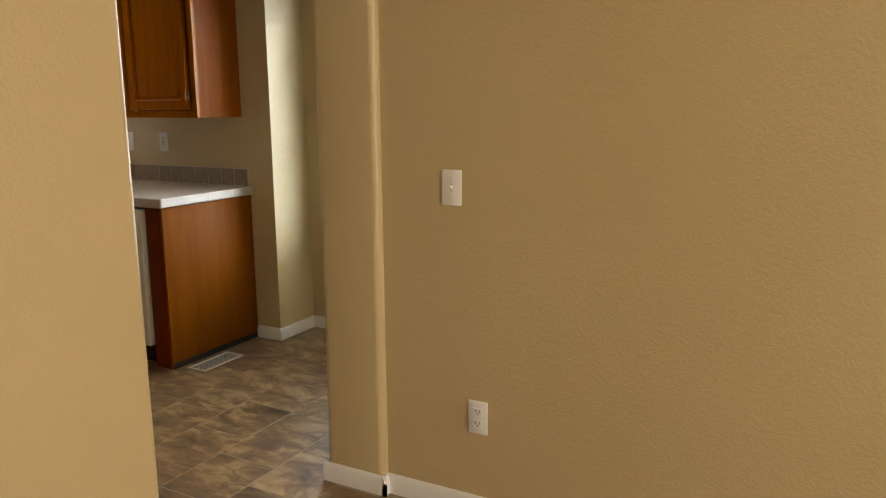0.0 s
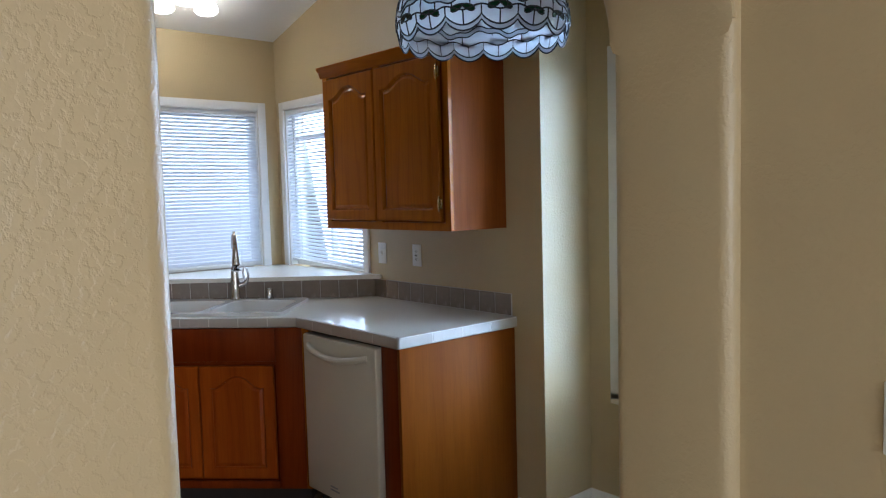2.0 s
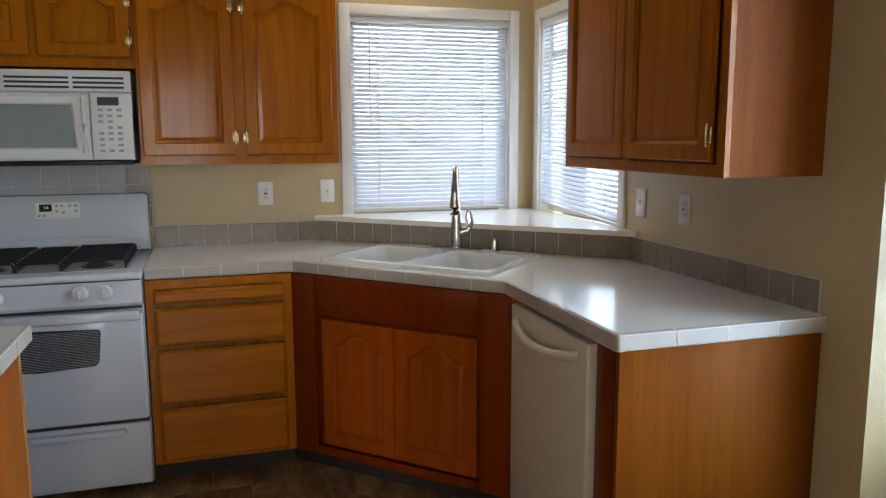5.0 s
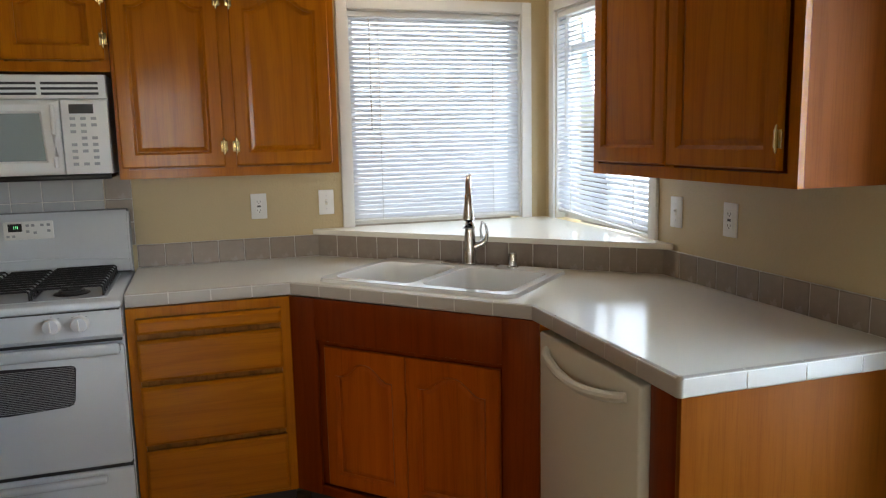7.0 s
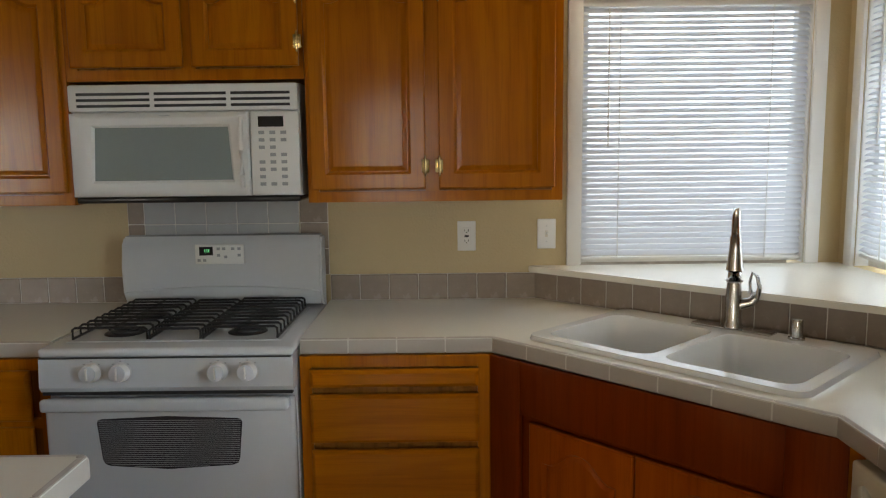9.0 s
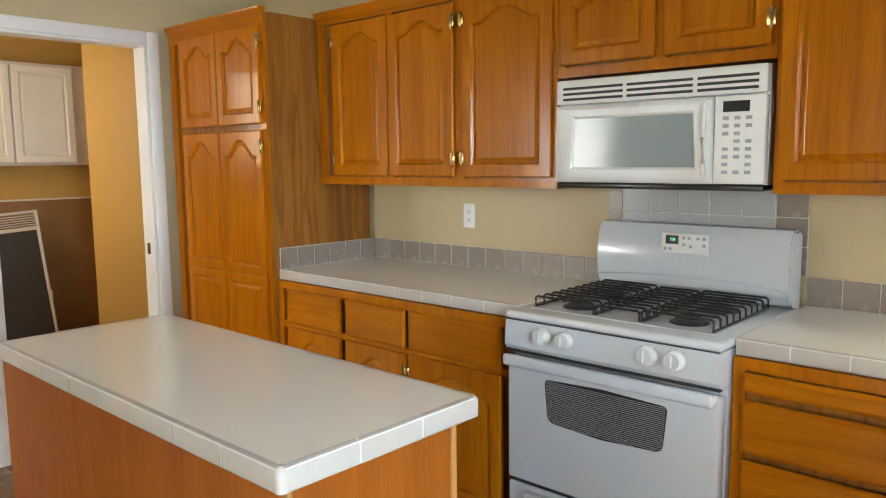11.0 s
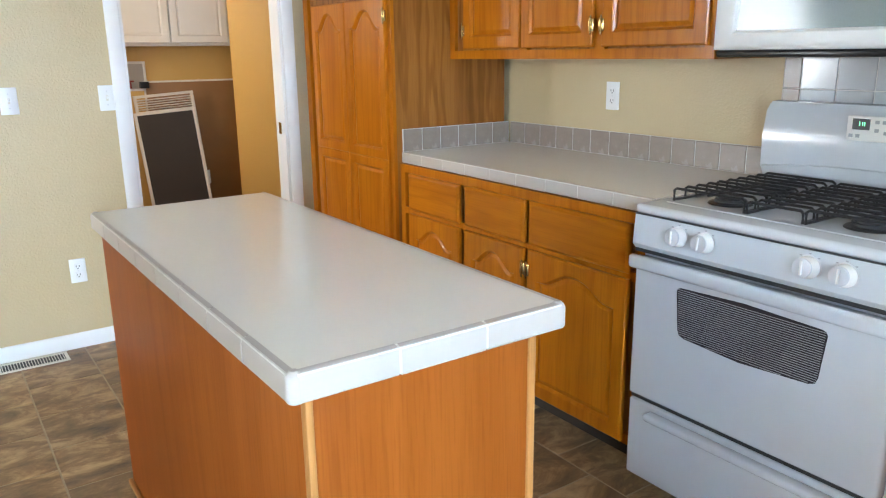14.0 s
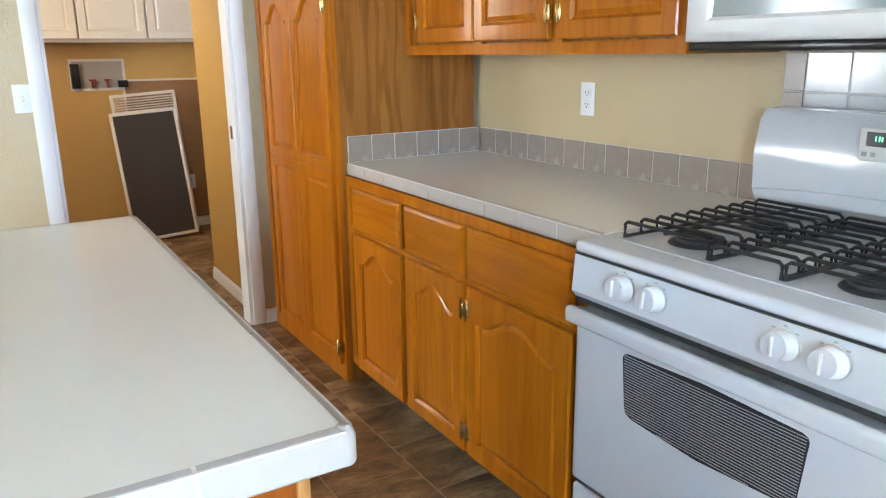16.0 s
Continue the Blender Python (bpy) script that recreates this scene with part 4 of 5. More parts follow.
lo = [bm.verts.new((SW / 2 + (x - SW / 2) * 1.012, SD / 2 + (y - SD / 2) * 1.014, 0.0005)) for x, y in outer]
for i in range(len(rim)):
    bm.faces.new((rim[i], rim[(i + 1) % len(rim)], lo[(i + 1) % len(lo)], lo[i]))
for vs, b in zip(bl, bowls):
    cx, cy = sum(p[0] for p in b) / len(b), sum(p[1] for p in b) / len(b)
    prev = vs
    for k, z in ((0.985, 0.005), (0.95, -0.10), (0.90, -0.165), (0.80, -0.185), (0.12, -0.192)):
        cur = [bm.verts.new((cx + (x - cx) * k, cy + (y - cy) * k, z)) for x, y in b]
        for i in range(len(b)):
            bm.faces.new((prev[i], prev[(i + 1) % len(b)], cur[(i + 1) % len(b)], cur[i]))
        prev = cur
    bm.faces.new(prev)
part("basin", bm, SINK, s)
for b in bowls:
    cx, cy = sum(p[0] for p in b) / len(b), sum(p[1] for p in b) / len(b)
    part("drain", lathe(bmesh.new(), [(0.0, -0.190), (0.03, -0.1895), (0.04, -0.186), (0.043, -0.190), (0.043, -0.194)], (cx, cy, 0), 20), CHROME, s, "steel drain")

fu, fv = 0.41, SD - 0.045
fp = S0 + sd * fu + sn * fv
FT = pose(0, 0, 0, 0, 0, 25)
f = thing("kitchen_faucet", pose(fp.x, fp.y, CT + 0.0145, 0, 0, math.degrees(math.atan2(sd.y, sd.x))), "brushed nickel pull-down kitchen faucet", "faucet")
part("deck_plate", box(bmesh.new(), -0.125, 0.125, -0.028, 0.028, 0, 0.006, 0.005), CHROME, f)
part("body", lathe(bmesh.new(), [(0.029, 0.006), (0.029, 0.012), (0.025, 0.02), (0.024, 0.095), (0.0225, 0.125), (0.021, 0.145), (0.0205, 0.172), (0.013, 0.185)]), CHROME, f)
arc = [(0, 0, 0.14), (0, 0, 0.29)] + [(0, -0.06 + 0.06 * math.cos(radians(a)), 0.29 + 0.075 * math.sin(radians(a))) for a in range(15, 171, 15)] + [(0, -0.122, 0.28)]
part("spout", tube(bmesh.new(), arc, 0.0125, 12), CHROME, f).matrix_local = FT
part("spray_head", tube(bmesh.new(), [(0, -0.122, 0.30), (0, -0.123, 0.295), (0, -0.124, 0.26), (0, -0.125, 0.20), (0, -0.125, 0.170), (0, -0.125, 0.165)], [0.013, 0.0155, 0.017, 0.025, 0.026, 0.022], 16), CHROME, f).matrix_local = FT
lv = bmesh.new()
tube(lv, [(0.015, 0, 0.075), (0.05, 0, 0.085), (0.062, 0, 0.10)], [0.017, 0.016, 0.013], 12)
tube(lv, [(0.062, 0, 0.095), (0.072, -0.004, 0.13), (0.064, -0.008, 0.165), (0.05, -0.01, 0.178), (0.044, -0.006, 0.15), (0.048, 0, 0.11)], [0.009, 0.0075, 0.006, 0.005, 0.005, 0.006], 10)
part("lever", lv, CHROME, f).matrix_local = FT
ap = S0 + sd * 0.60 + sn * (SD - 0.045)
a = thing("soap_dispenser", pose(ap.x, ap.y, CT + 0.0145), "short brushed nickel sink air gap cap", "sink fitting")
part("cap", lathe(bmesh.new(), [(0.023, 0), (0.023, 0.005), (0.017, 0.008), (0.017, 0.052), (0.015, 0.058), (0.004, 0.06)]), CHROME, a)

# ---- dishwasher ----
d = thing("dishwasher", pose(-5.030, 4.212, 0), "off-white built-in dishwasher with a curved bar handle", "dishwasher")
part("body", boxes((0.004, 0.574, 0.03, 0.58, 0.10, 0.858)), SLOT, d)
part("door_panel", box(bmesh.new(), 0.006, 0.572, -0.022, 0.029, 0.115, 0.846, 0.008, 3), ALMOND, d)
hb = [(0.055 + 0.46 * i / 12, -0.022 - 0.038 * math.sin(math.pi * i / 12) ** 0.5, 0.798 - 0.030 * math.sin(math.pi * i / 12)) for i in range(13)]
part("handle", tube(bmesh.new(), hb, [0.013] + [0.0145] * 11 + [0.013], 10), ALMOND, d, "curved bar handle")
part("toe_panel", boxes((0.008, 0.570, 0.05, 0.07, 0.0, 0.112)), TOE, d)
part("badge", boxes((0.20, 0.27, -0.0235, -0.0222, 0.155, 0.162), (0.20, 0.26, -0.0235, -0.0222, 0.17, 0.176)), GREYTXT, d)

# ---- range ----
r = thing("gas_range", facing_x(-5.735, 2.167), "white freestanding gas range with black grates", "stove")
RW = 0.754
part("body", boxes((0.002, RW - 0.002, 0.03, 0.675, 0.03, 0.883)), ENAMEL, r)
for x in (0.03, RW - 0.05):
    part("foot", boxes((x, x + 0.03, 0.06, 0.6, 0.0, 0.03)), BLACK, r)
part("drawer", box(bmesh.new(), 0.004, RW - 0.004, -0.012, 0.029, 0.04, 0.300, 0.01, 3), ENAMEL, r)
part("drawer_handle", box(bmesh.new(), 0.09, RW - 0.09, -0.052, -0.0125, 0.262, 0.286, 0.009, 3), ENAMEL, r)
part("gap_seal", boxes((0.006, RW - 0.006, -0.003, 0.029, 0.301, 0.313)), SLOT, r)
dr = part("oven_door", box(bmesh.new(), 0.004, RW - 0.004, -0.018, 0.029, 0.315, 0.752, 0.012, 3), ENAMEL, r)
bm = bmesh.new()
wz = [(0.160, 0.683), (0.164, 0.691), (0.174, 0.695), (0.37, 0.703), (0.58, 0.695), (0.590, 0.691), (0.594, 0.683), (0.583, 0.570), (0.577, 0.556), (0.560, 0.549), (0.37, 0.538), (0.194, 0.549), (0.177, 0.556), (0.171, 0.570)]
v0 = [bm.verts.new((x, -0.0187, z)) for x, z in wz]
v1 = [bm.verts.new((x, -0.0172, z)) for x, z in wz]
bm.faces.new(v0)
for i in range(len(wz)):
    bm.faces.new((v0[i], v0[(i + 1) % len(wz)], v1[(i + 1) % len(wz)], v1[i]))
part("oven_window", bm, OVGLASS, dr, "dark glass with fine white lines")
for i in range(24):
    z = 0.546 + i * 0.0062
    k = (0.69 - z) / 0.13
    x0 = 0.160 + 0.010 * k + (0.09 if z < 0.547 else 0.02 if z < 0.556 else 0)
    part("window_line", boxes((x0 + 0.004, 0.754 - x0 - 0.004, -0.0192, -0.0187, z, z + 0.0017)), GREYTXT, dr)
bm = box(bmesh.new(), 0.012, RW - 0.012, -0.062, -0.036, 0.728, 0.768, 0.011, 3)
box(bm, 0.014, 0.05, -0.05, -0.012, 0.73, 0.76, 0.005)
box(bm, RW - 0.05, RW - 0.014, -0.05, -0.012, 0.73, 0.76, 0.005)
part("oven_handle", bm, ENAMEL, r)
bm = bmesh.new()
cp = [(-0.018, 0.780), (-0.030, 0.795), (-0.022, 0.884), (0.029, 0.884), (0.029, 0.780)]
va = [bm.verts.new((0.002, y, z)) for y, z in cp]
vb = [bm.verts.new((RW - 0.002, y, z)) for y, z in cp]
for i in range(5):
    bm.faces.new((va[i], va[(i + 1) % 5], vb[(i + 1) % 5], vb[i]))
bm.faces.new(va[::-1])
bm.faces.new(vb)
part("control_panel", bm, ENAMEL, r)
for x in (0.160, 0.246, 0.533, 0.620):
    kb = lathe(bmesh.new(), [(0.028, 0), (0.028, 0.004), (0.026, 0.009), (0.0255, 0.022), (0.022, 0.029), (0.013, 0.0315), (0.002, 0.032)], (0, 0, 0), 24, "y")
    box(kb, -0.0022, 0.0022, -0.0395, -0.029, -0.017, 0.018, 0.001)
    k = part("knob", kb, PLASTIC, r)
    k.location = (x, -0.026, 0.840)
    k.rotation_euler = (radians(-6), radians(random.uniform(-6, 6)), 0)
    part("knob_face", lathe(bmesh.new(), [(0.0235, 0.0285), (0.0235, 0.0325), (0.021, 0.0335), (0.001, 0.0337)], (0, 0, 0), 24, "y"), KNOB, k, "satin silver knob face")
    ring = part("knob_ring", lathe(bmesh.new(), [(0.031, 0), (0.031, 0.002), (0.028, 0.0025)], (0, 0, 0), 24, "y"), ALU, r, "chrome bezel")
    ring.location = (x, -0.0255, 0.840)
bm = box(bmesh.new(), 0.0, RW, -0.026, 0.62, 0.884, 0.912, 0.011, 3)
part("cooktop", bm, ENAMEL, r)
part("seam", boxes((0.006, RW - 0.006, -0.0275, -0.02, 0.8815, 0.8845)), SLOT, r, "dark seam under the cooktop")
part("seam", boxes((0.006, RW - 0.006, -0.0205, 0.0, 0.770, 0.7795)), SLOT, r, "dark seam over the oven door")
part("cooktop_well", box(bmesh.new(), 0.05, RW - 0.05, 0.05, 0.54, 0.9125, 0.9155, 0.0012, 1), ENAMEL, r)
bm = bmesh.new()
bp = [(0.628, 0.909), (0.590, 0.919), (0.563, 0.968), (0.558, 1.06), (0.573, 1.15), (0.594, 1.175), (0.635, 1.178), (0.668, 1.165), (0.668, 0.86), (0.628, 0.86)]
va = [bm.verts.new((0.008, y, z)) for y, z in bp]
vb = [bm.verts.new((RW - 0.008, y, z)) for y, z in bp]
for i in range(len(bp)):
    bm.faces.new((va[i], va[(i + 1) % len(bp)], vb[(i + 1) % len(bp)], vb[i]))
bm.faces.new(va[::-1])
bm.faces.new(vb)
bmesh.ops.bevel(bm, geom=[e for e in bm.edges if abs(e.verts[0].co.x - e.verts[1].co.x) < 0.001], offset=0.008, segments=2, affect="EDGES")
part("backguard", bm, ENAMEL, r)
bm = bmesh.new()
n = 20
for i in range(n):
    x0, x1 = 0.02 + (RW - 0.04) * i / n, 0.02 + (RW - 0.04) * (i + 1) / n
    zf = lambda x: 0.968 + 0.022 * (1 - ((x - RW / 2) / (RW / 2)) ** 2)
    q = [bm.verts.new(p) for p in ((x0, 0.563, 0.955), (x1, 0.563, 0.955), (x1, 0.556, zf(x1)), (x0, 0.556, zf(x0)))]
    bm.faces.new(q)
    q2 = [bm.verts.new(p) for p in ((x0, 0.556, zf(x0)), (x1, 0.556, zf(x1)), (x1, 0.562, zf(x1) + 0.003), (x0, 0.562, zf(x0) + 0.003))]
    bm.faces.new(q2)
bmesh.ops.remove_doubles(bm, verts=bm.verts, dist=0.0003)
part("trim_curve", bm, ENAMEL, r)
cl = part("clock_panel", box(bmesh.new(), 0.285, 0.465, 0.5535, 0.562, 1.075, 1.148, 0.004), PLASTIC, r)
part("clock_display", boxes((0.302, 0.352, 0.5525, 0.555, 1.108, 1.140)), BLACK, cl)
part("clock_digits", boxes((0.322, 0.324, 0.5518, 0.5524, 1.120, 1.131), (0.330, 0.332, 0.5518, 0.5524, 1.120, 1.131), (0.336, 0.338, 0.5518, 0.5524, 1.120, 1.131)), LED, cl)
for x, z in ((0.372, 1.132), (0.392, 1.132), (0.425, 1.132), (0.448, 1.132), (0.372, 1.108), (0.398, 1.102), (0.448, 1.108), (0.30, 1.09), (0.32, 1.09)):
    part("key", box(bmesh.new(), x - 0.006, x + 0.006, 0.5522, 0.5536, z - 0.005, z + 0.005, 0.0005, 1), GREYTXT, cl)
bm = boxes(*[(x - 0.003 + dx, x + 0.003 + dx, -0.0268, -0.0262, 0.872 + dz, 0.875 + dz) for x in (0.160, 0.246, 0.533, 0.620) for dx, dz in ((0, 0), (0.022, -0.008), (-0.022, -0.008))])
part("markings", bm, GREYTXT, r)
for x, y in ((0.185, 0.16), (0.185, 0.40), (0.575, 0.16), (0.575, 0.40)):
    part("burner", lathe(bmesh.new(), [(0.062, 0.0), (0.058, 0.004), (0.045, 0.006), (0.043, 0.013), (0.035, 0.014), (0.035, 0.020), (0.030, 0.0225), (0.003, 0.023)], (x, y, 0.9156), 24), IRON, r)
for gx0, gx1 in ((0.065, 0.292), (0.300, 0.455), (0.463, 0.690)):
    bm = bmesh.new()
    rr = 0.0042
    zt, zb = 0.954, 0.9175
    ys0, ys1 = 0.065, 0.515
    if gx1 - gx0 > 0.2:
        xs = [gx0 + (gx1 - gx0) * i / 2 for i in (0, 2)]
        for i in range(10):
            y = ys0 + (ys1 - ys0) * i / 9
            tube(bm, [(gx0, y, zb), (gx0, y, zt - 0.006), (gx0 + 0.008, y, zt), (gx1 - 0.008, y, zt), (gx1, y, zt - 0.006), (gx1, y, zb)], rr, 6)
        for x in xs:
            tube(bm, [(x, ys0, zb + 0.003), (x, ys1, zb + 0.003)], rr, 6)
        tube(bm, [((gx0 + gx1) / 2, ys0, zt - 0.006), ((gx0 + gx1) / 2, ys1, zt - 0.006)], rr, 6)
    else:
        for i in range(10):
            y = ys0 + (ys1 - ys0) * i / 9
            tube(bm, [(gx0, y, zb), (gx0, y, zt - 0.010), (gx0 + 0.008, y, zt - 0.004), (gx1 - 0.008, y, zt - 0.004), (gx1, y, zt - 0.010), (gx1, y, zb)], rr, 6)
        for x in (gx0, gx1):
            tube(bm, [(x, ys0, zb + 0.003), (x, ys1, zb + 0.003)], rr, 6)
    part("grate", bm, IRON, r, "black wire grate")

# ---- microwave ----
mw = thing("microwave", facing_x(-6.052, 2.142, 1.316), "white over-the-range microwave with a vent grille", "microwave")
MW, MH = 0.754, 0.388
part("body", boxes((0.0, MW, 0.03, 0.365, 0.02, MH)), PLASTIC, mw)
part("grille", box(bmesh.new(), 0.0, MW, 0.0, 0.0295, MH - 0.088, MH, 0.008, 2), PLASTIC, mw)
for k in range(3):
    for x0, x1 in ((0.03, 0.27), (0.285, 0.52), (0.535, 0.728)):
        part("slot", boxes((x0, x1, -0.0012, 0.003, MH - 0.036 - 0.019 * k, MH - 0.027 - 0.019 * k)), SLOT, mw)
bm = bmesh.new()
o = [(0.0, 0.022), (0.590, 0.022), (0.590, MH - 0.092), (0.0, MH - 0.092)]
i1 = [(0.075, 0.075), (0.532, 0.075), (0.522, MH - 0.140), (0.085, MH - 0.140)]
sh = lambda p, k: [(a + (k if a < 0.3 else -k), b + (k if b < 0.15 else -k)) for a, b in p]
rings(bm, [(o, 0.029), (o, 0.004), (sh(o, 0.006), -0.004), (sh(i1, -0.03), -0.012), (sh(i1, -0.008), -0.010), (i1, -0.001)], False)
dm = part("door", bm, PLASTIC, mw)
bm = bmesh.new()
bm.faces.new([bm.verts.new((x, -0.0005, z)) for x, z in sh(i1, -0.002)])
bm.faces.new([bm.verts.new((x, 0.004, z)) for x, z in sh(i1, -0.002)])
part("door_window", bm, MWGLASS, dm, "greenish perforated glass")
part("handle", tube(bmesh.new(), [(0.567, -0.010, 0.05), (0.569, -0.026, 0.09), (0.570, -0.03, 0.17), (0.569, -0.026, 0.24), (0.567, -0.010, 0.275)], 0.0085, 10), PLASTIC, dm)
kp = part("keypad", box(bmesh.new(), 0.594, MW, -0.004, 0.0295, 0.022, MH - 0.091, 0.006, 2), PLASTIC, mw)
part("display", boxes((0.622, 0.705, -0.0052, -0.0042, MH - 0.142, MH - 0.108)), BLACK, kp)
for i in range(3):
    for j in range(8):
        if (i + j * 2) % 7 == 6:
            continue
        part("key", boxes((0.622 + i * 0.036, 0.641 + i * 0.036, -0.0049, -0.0042, 0.222 - j * 0.024, 0.233 - j * 0.024)), GREYTXT, kp)
part("logo", boxes((0.30, 0.335, -0.0075, -0.0045, MH - 0.108, MH - 0.102)), GREYTXT, dm)
part("underside", box(bmesh.new(), 0.004, MW - 0.004, 0.008, 0.33, 0.0, 0.021, 0.006, 2), BLACK, mw, "black vent underside")


# ---- plates ----
def outlet(m, label, lines=False):
    o = thing("outlet", m, label, "outlet", "wall outlets")
    part("plate", box(bmesh.new(), -0.035, 0.035, -0.0055, -0.0003, -0.057, 0.057, 0.003, 2), PLATE, o)
    for z in (-0.02, 0.02):
        rc = part("receptacle", box(bmesh.new(), -0.016, 0.016, -0.0075, -0.0057, z - 0.0135, z + 0.0135, 0.0015, 1), PLATE, o)
        part("slots", boxes((-0.008, -0.0055, -0.0081, -0.0076, z - 0.002, z + 0.007), (0.0055, 0.008, -0.0081, -0.0076, z - 0.002, z + 0.007), (-0.0025, 0.0025, -0.0081, -0.0076, z - 0.010, z - 0.005)), SLOT, rc)
    part("screw", lathe(bmesh.new(), [(0.003, 0.0056), (0.003, 0.0064), (0.0008, 0.0068)], (0, 0, 0), 10, "y"), ALU, o)
    return o


def gfci(m, label):
    o = thing("outlet", m, label, "outlet", "wall outlets")
    part("plate", box(bmesh.new(), -0.035, 0.035, -0.0055, -0.0003, -0.057, 0.057, 0.003, 2), PLATE, o)
    f = part("receptacle", box(bmesh.new(), -0.0165, 0.0165, -0.0085, -0.0057, -0.033, 0.033, 0.0012, 1), PLATE, o)
    part("slots", boxes(*[r for z in (-0.022, 0.018) for r in ((-0.008, -0.0055, -0.0091, -0.0086, z, z + 0.008), (0.0055, 0.008, -0.0091, -0.0086, z, z + 0.008), (-0.0025, 0.0025, -0.0091, -0.0086, z - 0.006, z - 0.002))], (-0.008, 0.008, -0.0095, -0.0086, -0.004, 0.004)), SLOT, f)
    return o


def switch(m, label):
    o = thing("light_switch", m, label, "light switch", "light switches")
    part("plate", box(bmesh.new(), -0.035, 0.035, -0.0055, -0.0003, -0.057, 0.057, 0.003, 2), PLATE, o)
    part("toggle_slot", boxes((-0.005, 0.005, -0.0062, -0.0056, -0.012, 0.012)), VENT, o)
    part("toggle", tube(bmesh.new(), [(0, -0.005, 0), (0, -0.013, 0.006), (0, -0.016, 0.008)], [0.0045, 0.004, 0.0032], 8), PLATE, o)
    for z in (-0.03, 0.03):
        part("screw", lathe(bmesh.new(), [(0.003, 0.0056), (0.003, 0.0064), (0.0008, 0.0068)], (0, 0, z), 10, "y"), ALU, o)
    return o


gfci(facing_x(XW, 3.452, 1.155), "white outlet with test buttons on the tan wall above the counter")
switch(facing_x(XW, 3.757, 1.16), "white toggle switch beside the sink window")
switch(pose(-5.305, YN, 1.157), "white toggle switch beside the corner window")
gfci(pose(-5.006, YN, 1.157), "white outlet with test buttons under the wall cabinet")
outlet(facing_x(XW, 1.412, 1.158), "white duplex outlet above the counter beside the pantry")
switch(pose(-4.374, YD, 1.160, 0, 0, 180), "white toggle switch on the tan wall")
switch(pose(-4.769, YD, 1.157, 0, 0, 180), "white toggle switch beside the utility doorway")
outlet(pose(-4.550, YD, 0.374, 0, 0, 180), "white duplex outlet low on the tan wall")
switch(pose(-2.370, YE, 1.113), "white toggle switch beside the arch")
outlet(pose(-2.276, YE, 0.355), "white duplex outlet low beside the arch")
outlet(pose(XH + (XHF - XH) * (-2.3 - YD + 0.12) / (YHF - YD + 0.12), -2.3, 0.36, 0, 0, 91.1), "white duplex outlet low on the hall wall")


def floor_vent(x0, x1, y0, y1, label, along="y"):
    o = thing("floor_vent", pose((x0 + x1) / 2, (y0 + y1) / 2, 0.0005), label, "floor vent", "floor vents")
    a, b = (x1 - x0) / 2, (y1 - y0) / 2
    f = 0.014
    part("rim", boxes((-a, a, -b, -b + f, 0, 0.006), (-a, a, b - f, b, 0, 0.006), (-a, -a + f, -b + f, b - f, 0, 0.006), (a - f, a, -b + f, b - f, 0, 0.006), bev=0.0015), VENT, o)
    part("duct", boxes((-a + f, a - f, -b + f, b - f, 0.0, 0.001)), SLOT, o)
    long_y = b > a
    n = 22
    me = None
    L = (b if long_y else a) - f
    for i in range(n):
        u = -L + (i + 0.5) * 2 * L / n
        if me is None:
            hw = (a if long_y else b) - f
            bm = boxes((-hw, hw, -0.0016, 0.0016, 0.0012, 0.0024)) if long_y else boxes((-0.0016, 0.0016, -hw, hw, 0.0012, 0.0024))
            me = mesh_of("louver", bm, VENT)
        s = new("louver", me)
        s.parent = o
        s.location = (0, u, 0) if long_y else (u, 0, 0)
    return o


floor_vent(-4.275, -4.148, 4.262, 4.556, "metal floor register beside the oak end panel")
floor_vent(-4.448, -4.160, -0.108, 0.010, "cream metal floor register below the tan wall")
floor_vent(-3.655, -3.53, -3.55, -3.22, "pale metal floor register in the hall")

# ---- lamps ----
GL1 = slat_mat("milky stained glass", (0.66, 0.69, 0.74), (0.75, 0.80, 0.88), 0.45)
GLR = slat_mat("grey ribbon glass", (0.40, 0.41, 0.46), (0.45, 0.48, 0.55), 0.35)
GL2 = mat("blue stained glass", (0.10, 0.20, 0.48), 0.12, var=0.3, scale=30)
GL3 = mat("green stained glass", (0.012, 0.045, 0.022), 0.12, var=0.3, scale=30)
GL4 = mat("rose stained glass", (0.40, 0.30, 0.36), 0.15, var=0.3, scale=30)
LEAD = mat("dark lead came", (0.02, 0.02, 0.022), 0.4, 0.6)
LX, LY, LZ = -3.50, 3.90, 1.884
lamp = thing("pendant_lamp", pose(LX, LY, LZ), "stained glass pendant lamp with a scalloped leaded shade", "pendant lamp")
prof = [(0.222, -0.03), (0.228, 0.0), (0.235, 0.03), (0.237, 0.06), (0.229, 0.10), (0.210, 0.14), (0.181, 0.175), (0.142, 0.205), (0.097, 0.225), (0.058, 0.238), (0.034, 0.245)]
COLS = 160


def shade_r(z):
    for (ra, za), (rb, zb) in zip(prof, prof[1:]):
        if z <= zb:
            return ra + (rb - ra) * max(0.0, (z - za) / (zb - za))
    return prof[-1][0]


def on_shade(a, z, g=0.0):
    rr = shade_r(z) + g
    return Vector((rr * math.cos(a), rr * math.sin(a), z))


def scallop(a):
    return 0.010 - 0.024 * abs(math.sin(8 * a)) ** 0.75


def wave(a):
    return 0.066 + 0.011 * math.cos(8 * a) + 0.004 * math.sin(24 * a)


